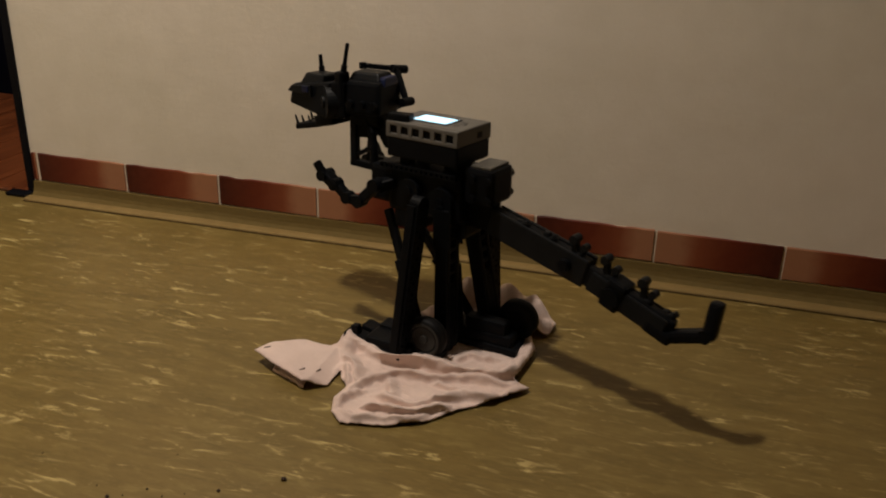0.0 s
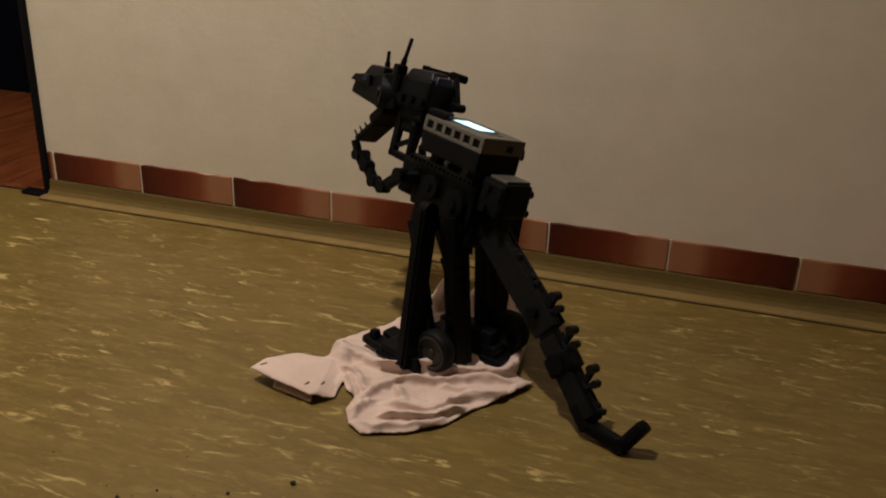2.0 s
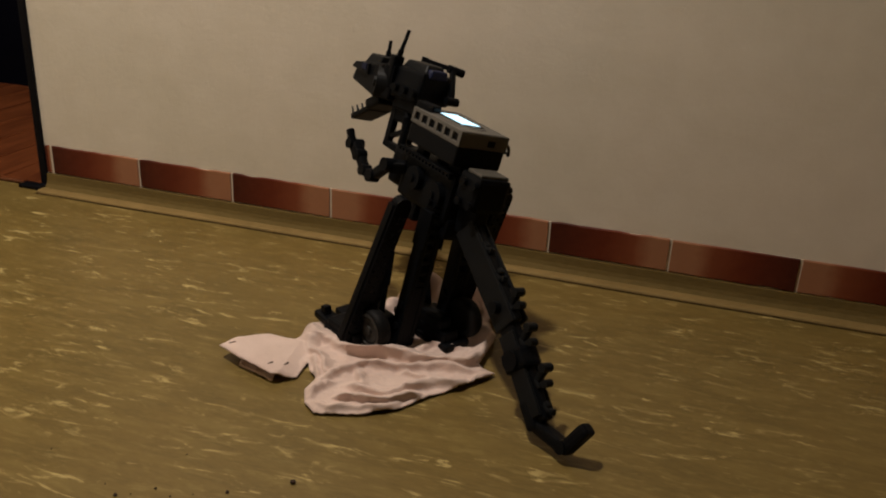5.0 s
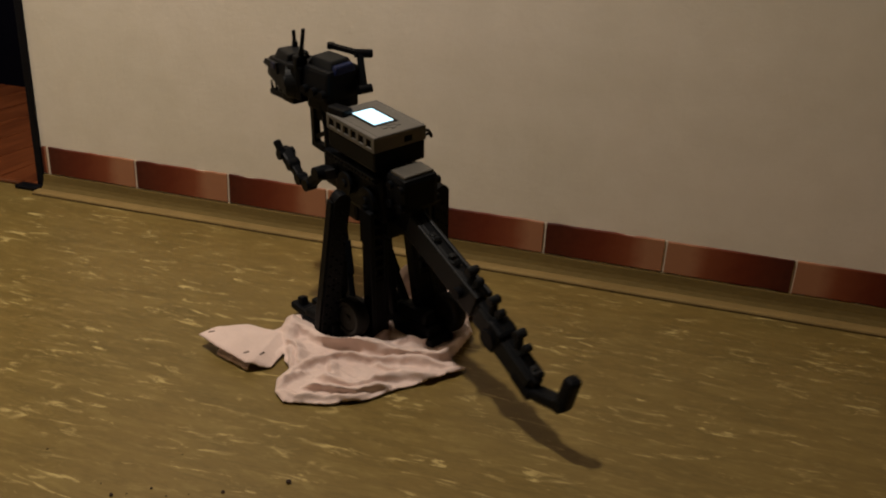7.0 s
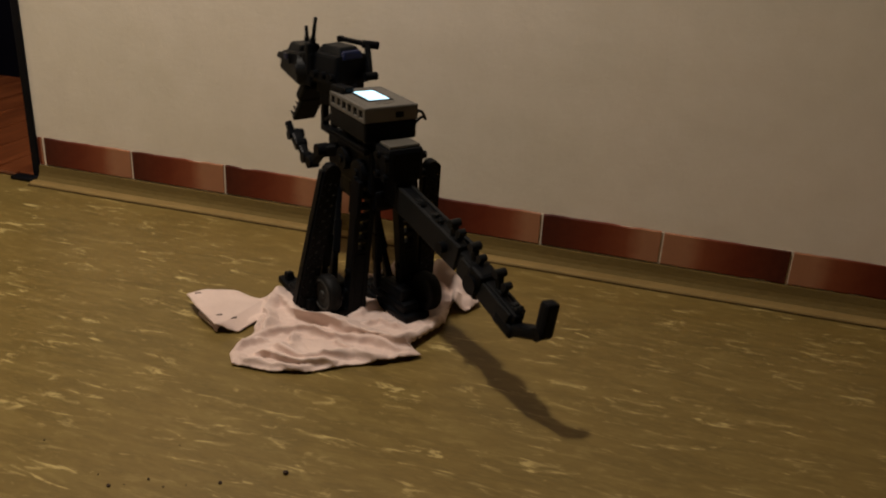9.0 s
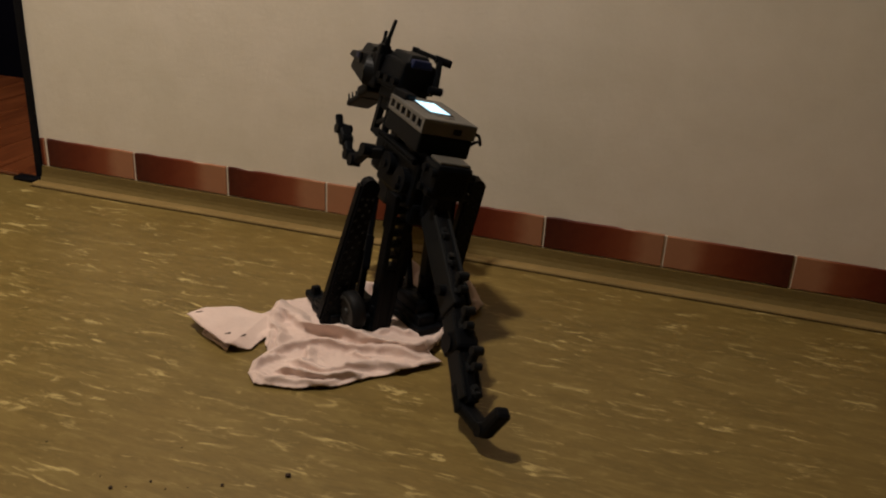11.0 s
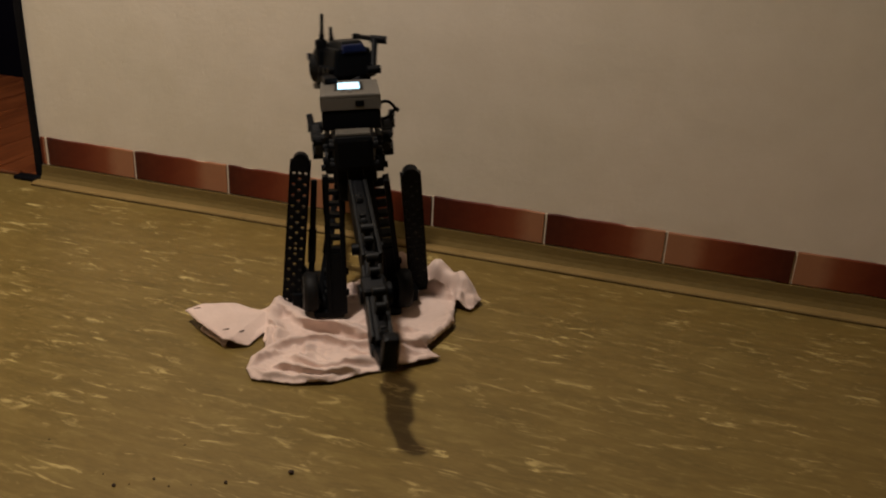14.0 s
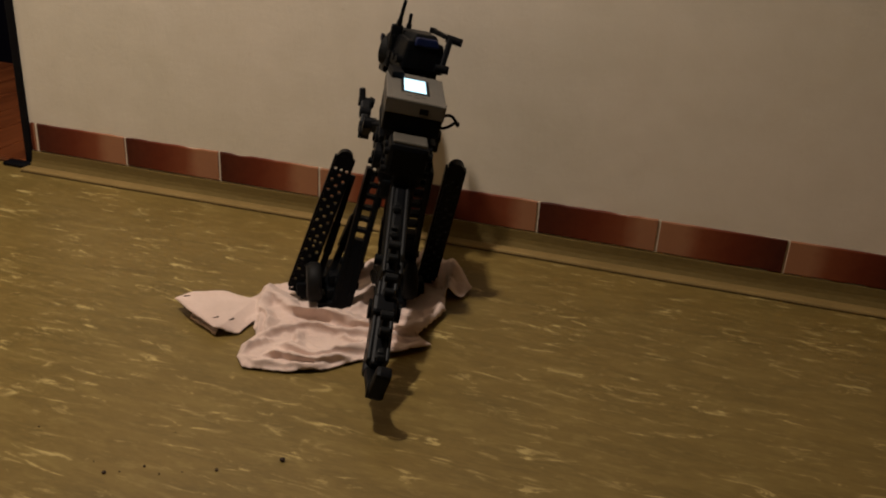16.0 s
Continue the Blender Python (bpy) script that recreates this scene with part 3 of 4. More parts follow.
tube(bm, [(-0.050 + 0.03 * k / 12, -0.040 - 0.024 * math.sin(math.pi * k / 12), -0.014 - 0.026 * k / 12 + 0.004 * math.sin(k)) for k in range(13)], 0.0022)
part("cable", bm, BLACK, brick, "looped black cable", True)

# torso: two motors side by side with frames of beams
bm = bmesh.new()
box(bm, (-0.056, -0.030, -0.125), (0.060, 0.030, -0.060), 0.006)
torso = member("torso", bm, BLACK, "black torso of motors and beams")
for nm, lo, hi in (("post", (0.028, 0.012, -0.064), (0.044, 0.026, -0.046)), ("post", (0.028, -0.026, -0.064), (0.044, -0.012, -0.046)), ("post", (-0.044, -0.016, -0.064), (-0.020, 0.016, -0.046)), ("chest", (0.045, -0.028, -0.118), (0.092, 0.028, -0.066)), ("front_hip", (0.010, -0.028, -0.150), (0.052, 0.028, -0.118)), ("rear_hip", (-0.060, -0.024, -0.148), (-0.020, 0.024, -0.118))):
    bm = bmesh.new()
    box(bm, lo, hi, 0.0025 if nm == "post" else 0.006)
    part(nm, bm, BLACK, torso)
for s in (-1, 1):
    for x, z, r in ((0.020, -0.090, 0.016), (-0.030, -0.096, 0.018)):
        bm = bmesh.new()
        rod(bm, (x, s * 0.028, z), (x, s * 0.040, z), r, seg=24)
        rod(bm, (x, s * 0.038, z), (x, s * 0.043, z), 0.006, seg=12)
        part("motor_hub", bm, BLACK, torso, "round black motor hub")
    bm = bmesh.new()
    rod(bm, (-0.034, s * 0.020, -0.104), (-0.034, s * 0.046, -0.104), 0.0045, seg=12)
    part("hip_axle", bm, BLACK, torso)
    bm = bmesh.new()
    holed(bm, 15, 1, 0.007, aim((-0.052, s * 0.0350, -0.062), (0.07, s * 0.0350, -0.062), (0, 1, 0)))
    part("side_beam", bm, BLACK, torso, "black beam with round holes")
bm = bmesh.new()
box(bm, (-0.101, -0.027, -0.094), (-0.058, 0.027, -0.0465), 0.007)
part("rear_motor", bm, BLACK, torso, "black rear motor housing")
bm = bmesh.new()
box(bm, (-0.096, -0.023, -0.0480), (-0.066, 0.023, -0.0430), 0.0020)
part("motor_cover", bm, COVER, torso, "dark grey motor cover")
bm = bmesh.new()
box(bm, (-0.094, -0.011, -0.132), (-0.056, 0.011, -0.090), 0.003)
part("tail_mount", bm, BLACK, torso)
for s in (-1, 1):
    for x, z in ((-0.094, -0.054), (-0.072, -0.054), (-0.094, -0.080), (-0.072, -0.080)):
        bm = bmesh.new()
        rod(bm, (x, s * 0.024, z - 0.006), (x, s * 0.032, z - 0.006), 0.0055, seg=12)
        part("pin", bm, BLACK, torso)

# neck
bm = bmesh.new()
bar(bm, (0.128, 0.016, -0.078), (0.128, 0.016, 0.008), 0.010, 0.011, 0.002)
bar(bm, (0.134, 0.016, -0.074), (0.070, 0.016, -0.076), 0.010, 0.010, 0.002, (0, 0, 1))
tube(bm, [(0.120, 0.016, -0.004), (0.106, 0.016, -0.012), (0.098, 0.016, -0.028), (0.095, 0.016, -0.048), (0.094, 0.016, -0.075)], 0.006, 10)
bar(bm, (0.122, 0.016, -0.062), (0.098, 0.016, -0.048), 0.008, 0.006, 0.001)
bar(bm, (0.128, -0.018, -0.078), (0.120, -0.018, 0.004), 0.010, 0.010, 0.002)
bar(bm, (0.134, -0.018, -0.075), (0.070, -0.018, -0.076), 0.010, 0.010, 0.002, (0, 0, 1))
bar(bm, (0.072, -0.004, -0.044), (0.108, -0.004, 0.008), 0.030, 0.020, 0.004)
neck = member("neck", bm, BLACK, "black neck of angled beams")
# head, about its own pivot
PIV = Vector((0.085, 0, 0.03))


def hp(x, y, z):
    return Vector((x, y, z)) - PIV


def hbox(bm, lo, hi, bev=0.0, m=None):
    return box(bm, hp(*lo), hp(*hi), bev, m)


SKEW = Matrix.Translation(hp(0.12, 0, 0.03)) @ Matrix.Rotation(math.radians(14), 4, "Z") @ Matrix.Translation(-hp(0.12, 0, 0.03))


def tapered(bm, lo, hi, bev, m=None, top=(1, 1), front=(1, 1), shift=0.0):
    """A bevelled block whose top and front faces are scaled about their middles; the top slides back by shift."""
    vs = box(bm, lo, hi)
    c = [(a + b) / 2 for a, b in zip(lo, hi)]
    for v in vs:
        if v.co.z > c[2]:
            v.co.x = c[0] + (v.co.x - c[0]) * top[0] - shift
            v.co.y = c[1] + (v.co.y - c[1]) * top[1]
        if v.co.x > c[0]:
            v.co.y = c[1] + (v.co.y - c[1]) * front[0]
            v.co.z = c[2] + (v.co.z - c[2]) * front[1]
    es = list({e for v in vs for e in v.link_edges})
    out = bmesh.ops.bevel(bm, geom=es, offset=bev, segments=2, affect="EDGES", profile=0.6)
    vs = list({v for f in out["faces"] for v in f.verts} | {v for v in vs if v.is_valid})
    if m is not None:
        bmesh.ops.transform(bm, matrix=m, verts=vs)


bm = bmesh.new()
tapered(bm, hp(0.086, -0.038, -0.004), hp(0.146, 0.032, 0.040), 0.005, SKEW, (0.92, 0.80))
tapered(bm, hp(0.090, -0.030, -0.020), hp(0.136, 0.026, 0.000), 0.004, SKEW)
hbox(bm, (0.104, -0.020, -0.038), (0.136, 0.020, -0.016), 0.004, SKEW)
hbox(bm, (0.138, -0.014, -0.012), (0.160, 0.034, 0.038), 0.004, SKEW)
for x in (0.094, 0.112, 0.130):
    rod(bm, SKEW @ hp(x, 0.026, 0.010), SKEW @ hp(x, 0.0375, 0.010), 0.0055, seg=12)
head = part("head", bm, BLACK, robot, "black motor-built dinosaur head")
bm = bmesh.new()
tapered(bm, hp(0.092, -0.026, 0.038), hp(0.142, 0.018, 0.0505), 0.003, SKEW, (0.80, 0.72))
part("crown", bm, DARK, head, "dark grey motor casing on top of the head")
bm = bmesh.new()
tapered(bm, hp(0.0855, -0.024, 0.033), hp(0.098, 0.016, 0.0455), 0.003, SKEW, (0.8, 0.8))
part("motor_face", bm, BLUE, head, "dark blue motor face")
bm = bmesh.new()
tapered(bm, hp(0.156, -0.012, -0.014), hp(0.238, 0.046, 0.036), 0.004, None, (1, 0.86), (0.80, 0.56), 0.004)
snout = part("snout", bm, BLACK, head, "black wedge-shaped snout")
bm = bmesh.new()
tapered(bm, hp(0.172, -0.004, 0.022), hp(0.222, 0.038, 0.0425), 0.003, None, (0.74, 0.76), (0.94, 1), 0.006)
part("brow", bm, DARK, snout, "dark grey raised brow panel")
for y0, y1 in ((-0.0135, -0.0105), (0.0425, 0.0465)):
    bm = bmesh.new()
    tapered(bm, hp(0.186, y0, 0.012), hp(0.234, y1, 0.0285), 0.0012, None, (0.8, 1), (1, 0.55), 0.004)
    part("side_panel", bm, DARK, snout, "dark grey curved side panel")
bm = bmesh.new()
box(bm, hp(0.232, 0.002, 0.004), hp(0.2405, 0.032, 0.018), 0.002)
part("nose", bm, BLACK, snout)
bm = bmesh.new()
rod(bm, hp(0.158, 0.026, 0.008), hp(0.166, 0.041, 0.008), 0.0255, 0.0225, 32)
rod(bm, hp(0.165, 0.040, 0.008), hp(0.167, 0.044, 0.008), 0.0085, 0.0075, 16)
part("cheek_disc", bm, DARK, head, "dark round cheek plate")
bm = bmesh.new()
hbox(bm, (0.190, 0.0462, 0.018), (0.202, 0.0480, 0.027), 0.0008)
part("eye", bm, BLUE, head, "small dark blue eye plate")
for base, tip in (((0.202, 0.008, 0.036), (0.205, 0.008, 0.065)), ((0.139, 0.031, 0.036), (0.131, 0.027, 0.089))):
    bm = bmesh.new()
    b0, b1 = hp(*base), hp(*tip)
    rod(bm, b0, b0.lerp(b1, 0.45), 0.0042, 0.0042, 12)
    rod(bm, b0.lerp(b1, 0.42), b1, 0.0030, 0.0026, 12)
    part("horn", bm, BLACK, head, "upright black horn pin")
bm = bmesh.new()
hbox(bm, (0.132, 0.022, 0.004), (0.146, 0.040, 0.052), 0.004)
part("horn_block", bm, BLACK, head)
bm = bmesh.new()
holed(bm, 6, 1, 0.006, aim(hp(0.154, -0.024, 0.052), hp(0.108, -0.046, 0.050), (0, 0, 1)))
rod(bm, hp(0.153, -0.024, 0.048), hp(0.153, -0.024, 0.056), 0.0055, seg=12)
rod(bm, hp(0.113, -0.040, 0.050), hp(0.108, -0.064, 0.047), 0.0060, 0.0060, 14)
bar(bm, hp(0.110, -0.046, 0.050), hp(0.084, -0.038, 0.008), 0.0085, 0.007, 0.002)
rod(bm, hp(0.083, -0.048, 0.008), hp(0.083, -0.028, 0.008), 0.0062, 0.0062, 14)
bar(bm, hp(0.083, -0.038, 0.008), hp(0.112, -0.034, 0.004), 0.007, 0.006, 0.0015)
part("ear_frame", bm, BLACK, head, "black ear arm with a round knob")
JAWP = hp(0.158, 0.016, -0.012)
bm = bmesh.new()
box(bm, (-0.004, -0.022, -0.012), (0.030, 0.024, 0.004), 0.004)
box(bm, (0.024, -0.018, -0.013), (0.074, 0.020, -0.004), 0.003)
for k in range(4):
    for s in (-1, 1):
        rod(bm, (0.034 + 0.0125 * k, s * 0.0155, -0.006), (0.036 + 0.0125 * k, s * 0.0155, 0.003 + 0.0014 * k), 0.0022, 0.0012, 8)
jaw = part("jaw", bm, BLACK, head, "black lower jaw with small teeth")

# arms: short links with round joints, a two-fingered claw at the end
for s in (1, -1):
    bm = bmesh.new()
    bar(bm, (0.052, s * 0.028, -0.086), (0.068, s * 0.046, -0.092), 0.016, 0.016, 0.003)
    bar(bm, (0.060, s * 0.048, -0.084), (0.093, s * 0.052, -0.117), 0.013, 0.014, 0.003)
    rod(bm, (0.066, s * 0.040, -0.089), (0.066, s * 0.058, -0.089), 0.0095, seg=14)
    arm = member("arm", bm, BLACK, "small black bent arm")
    bm = bmesh.new()
    rod(bm, (0.091, s * 0.045, -0.115), (0.091, s * 0.061, -0.115), 0.0088, seg=14)
    bar(bm, (0.085, s * 0.053, -0.115), (0.112, s * 0.054, -0.114), 0.013, 0.013, 0.003, (0, 0, 1))
    rod(bm, (0.110, s * 0.047, -0.113), (0.110, s * 0.062, -0.113), 0.0082, seg=14)
    bar(bm, (0.107, s * 0.054, -0.116), (0.133, s * 0.055, -0.096), 0.013, 0.012, 0.003)
    rod(bm, (0.131, s * 0.047, -0.098), (0.131, s * 0.063, -0.098), 0.0085, seg=14)
    part("forearm", bm, BLACK, arm)
    bm = bmesh.new()
    bar(bm, (0.126, s * 0.055, -0.102), (0.150, s * 0.056, -0.085), 0.018, 0.014, 0.004)
    bar(bm, (0.144, s * 0.049, -0.092), (0.166, s * 0.047, -0.087), 0.010, 0.010, 0.003)
    bar(bm, (0.144, s * 0.061, -0.090), (0.157, s * 0.065, -0.068), 0.010, 0.010, 0.003)
    rod(bm, (0.148, s * 0.044, -0.087), (0.148, s * 0.068, -0.087), 0.0075, seg=12)
    part("claw", bm, BLACK, arm)

# tail, about its own pivot
TP = Vector((-0.075, 0, -0.075))


def tp(x, y, z):
    return Vector((x, y, z)) - TP


bm = bmesh.new()
bar(bm, tp(-0.080, 0, -0.116), tp(-0.225, 0.003, -0.170), 0.016, 0.034, 0.004)
tail = part("tail", bm, BLACK, robot, "long black jointed tail")
bm = bmesh.new()
bar(bm, tp(-0.212, 0.003, -0.166), tp(-0.336, 0.006, -0.224), 0.016, 0.026, 0.004)
part("tail_end", bm, BLACK, tail)
for s in (1, -1):
    bm = bmesh.new()
    bar(bm, tp(-0.086, s * 0.0098, -0.118), tp(-0.226, s * 0.0108, -0.1705), 0.0055, 0.036, 0.0024)
    part("tail_panel", bm, DARK, tail, "long curved black side panel")
    bm = bmesh.new()
    bar(bm, tp(-0.232, s * 0.0100 + 0.003, -0.1755), tp(-0.330, s * 0.0110 + 0.005, -0.2215), 0.0050, 0.025, 0.0020)
    part("tail_end_panel", bm, DARK, tail)
bm = bmesh.new()
bar(bm, tp(-0.304, 0.008, -0.217), tp(-0.338, 0.009, -0.234), 0.022, 0.016, 0.005)
bar(bm, tp(-0.328, 0.008, -0.231), tp(-0.380, 0.005, -0.221), 0.020, 0.015, 0.005, (0, 0, 1))
rod(bm, tp(-0.377, -0.005, -0.221), tp(-0.377, 0.015, -0.221), 0.0085, seg=16)
bar(bm, tp(-0.379, 0.005, -0.226), tp(-0.388, 0.001, -0.181), 0.019, 0.016, 0.005)
part("tail_hook", bm, BLACK, tail, "upturned black tail tip")
for x, z, r in ((-0.262, -0.192, 0.0125), (-0.200, -0.160, 0.0075)):
    bm = bmesh.new()
    if x < -0.25:
        bar(bm, tp(-0.252, 0.004, -0.184), tp(-0.276, 0.004, -0.196), 0.030, 0.038, 0.005)
    rod(bm, tp(x, -0.017, z), tp(x, 0.022, z), r, seg=18)
    part("joint_pin", bm, BLACK, tail, "round black joint pin")
for x, h in ((-0.132, 0.006), (-0.172, 0.010), (-0.212, 0.022), (-0.254, 0.024), (-0.302, 0.025), (-0.330, 0.007)):
    z = (-0.118 + 0.374 * (x + 0.086) + 0.016) if x > -0.224 else (-0.170 + 0.468 * (x + 0.225) + 0.012)
    bm = bmesh.new()
    tall = h > 0.015
    bar(bm, tp(x, 0.003, z - 0.008), tp(x - 0.001, 0.003, z + 0.004), 0.012, 0.014, 0.003)
    bar(bm, tp(x + 0.003, 0.003, z), tp(x + 0.002, 0.003, z + h), 0.0085, 0.0085, 0.0025)
    if tall:
        rod(bm, tp(x + 0.003, -0.005, z + h - 0.002), tp(x + 0.003, 0.010, z + h - 0.002), 0.0058, seg=12)
        rod(bm, tp(x - 0.010, -0.003, z + 0.010), tp(x - 0.010, 0.008, z + 0.010), 0.0050, seg=12)
    bar(bm, tp(x - 0.004, 0.003, z), tp(x - 0.011, 0.003, z + 0.5 * h), 0.0085, 0.0075, 0.002)
    part("spine", bm, DARK, tail, "stubby black back spine")

# legs: a ladder-like column, a slim side beam, a chest link and a holed outer plate on each foot
legs, plates, feet, struts, fronts = [], [], [], [], []
for s in (1, -1):
    bm = bmesh.new()
    for y in (-0.0105, 0.0105):
        bar(bm, (0, y, 0.0), (0, y, 0.202), 0.0080, 0.021, 0.002)
    for k in range(7):
        bar(bm, (0, -0.008, 0.096 + 0.0165 * k), (0, 0.008, 0.096 + 0.0165 * k), 0.0055, 0.018, 0.001)
    box(bm, (-0.0095, -0.0075, 0.0), (0.0095, 0.0075, 0.092), 0.002)
    box(bm, (-0.0145, -0.0145, 0.150), (0.0125, -0.0155, 0.202), 0.0004)
    box(bm, (-0.0145, 0.0145, 0.150), (0.0125, 0.0155, 0.202), 0.0004)
    for z in (0.030, 0.062):
        rod(bm, (0, -0.0175, z), (0, 0.0175, z), 0.0052, seg=12)
    legs.append(part("leg", bm, BLACK, robot, "black ladder-like beam-built leg"))
    bm = bmesh.new()
    rows = 27 if s > 0 else 26
    top = rows * 0.008 - 0.003
    holed(bm, rows, 3, 0.0075, Matrix.Identity(4), keep=lambda i, j: (i + j) % 2 == 0 or i % 7 == 3 and j == 1)
    bar(bm, (0.006, -0.0132, 0.004), (0.006, -0.0132, top), 0.0030, 0.012, 0.001)
    bar(bm, (0.006, 0.0132, 0.004), (0.006, 0.0132, top), 0.0030, 0.012, 0.001)
    rod(bm, (-0.0036, 0, top), (0.0112, 0, top), 0.0112, seg=20)
    plates.append(part("leg_plate", bm, BLACK, robot, "black perforated outer leg plate"))
    bm = bmesh.new()
    bar(bm, (0, 0, 0), (0, 0, 0.176), 0.0090, 0.011, 0.002)
    box(bm, (-0.007, -0.0058, 0.055), (0.007, 0.0058, 0.105), 0.002)
    struts.append(part("leg_beam", bm, BLACK, robot, "slim black upright leg beam"))
    bm = bmesh.new()
    bar(bm, (0, 0, 0), (0, 0, 0.190), 0.0095, 0.0115, 0.002)
    box(bm, (-0.007, -0.0065, 0.068), (0.009, 0.0065, 0.118), 0.002)
    fronts.append(part("chest_link", bm, BLACK, robot, "thin black link from chest to foot"))
    bm = bmesh.new()
    lo, hi = sorted((-s * 0.036, s * 0.008))
    box(bm, (-0.060, lo, 0.0), (0.056, hi, 0.011), 0.004)
    lo, hi = sorted((s * 0.006, s * 0.032))
    box(bm, (-0.030, lo, 0.001), (0.052, hi, 0.010), 0.004)
    box(bm, (-0.050, -0.014 - s * 0.018, 0.008), (0.044, 0.014 - s * 0.018, 0.026), 0.005)
    box(bm, (0.004, -0.030, 0.008), (0.046, 0.030, 0.022), 0.005)
    box(bm, (-0.040, -0.011 - s * 0.019, 0.022), (0.022, 0.011 - s * 0.019, 0.044), 0.006)
    foot = part("foot", bm, BLACK, robot, "broad black foot resting on the cloth")
    feet.append(foot)
    for y, reach in ((s * 0.016, 0.082), (-s * 0.014, 0.072)):
        bm = bmesh.new()
        bar(bm, (0.044, y, 0.008), (reach, y, 0.013), 0.024, 0.011, 0.003, (0, 0, 1))
        if y * s > 0:
            bar(bm, (0.066, y, 0.012), (0.068, y, 0.028), 0.012, 0.012, 0.003)
        part("toe", bm, BLACK, foot)
    bm = bmesh.new()
    box(bm, (-0.030, s * 0.030 - 0.008, 0.006), (-0.004, s * 0.030 + 0.007, 0.026), 0.003)
    part("plate_mount", bm, BLACK, foot)
    bm = bmesh.new()
    disc_wheel(bm, (-0.042, s * 0.012, 0.036), 0.0290, 0.020, 0.004)
    part("wheel", bm, RUBBER, foot, "black rubber wheel on the foot", True)
    bm = bmesh.new()
    n = 32
    rings = [[bm.verts.new((-0.042 + r * math.cos(2 * math.pi * k / n), s * (0.012 + y), 0.036 + r * math.sin(2 * math.pi * k / n))) for k in range(n)] for r, y in ((0.0235, 0.004), (0.0235, 0.0105), (0.0205, 0.0112), (0.0185, 0.0085), (0.006, 0.0078), (0.0055, 0.0105), (0.001, 0.0105))]
    for p, q in zip(rings, rings[1:]):
        for k in range(n):
            bm.faces.new((p[k], p[(k + 1) % n], q[(k + 1) % n], q[k]))
    bm.faces.new(rings[0])
    bm.faces.new(rings[-1])
    part("hub", bm, HUB, foot, "worn grey dished wheel face")


# ---- movement ----
def glide(rows, t):
    """The values of rows at t, smooth from row to row."""
    k = max(0, min(len(rows) - 2, sum(1 for r in rows if r[0] <= t) - 1))
    a, b = np.array(rows[k], float), np.array(rows[k + 1], float)
    pa = np.array(rows[k - 1], float) if k else a
    nb = np.array(rows[k + 2], float) if k + 2 < len(rows) else b
    h = b[0] - a[0]
    ta = (b - pa) / max(b[0] - pa[0], 1e-6) * h
    tb = (nb - a) / max(nb[0] - a[0], 1e-6) * h
    u = (t - a[0]) / h
    out = (2 * u**3 - 3 * u**2 + 1) * a + (u**3 - 2 * u**2 + u) * ta + (3 * u**2 - 2 * u**3) * b + (u**3 - u**2) * tb
    return [float(v) for v in out[1:]]


SOLE = 0.0050


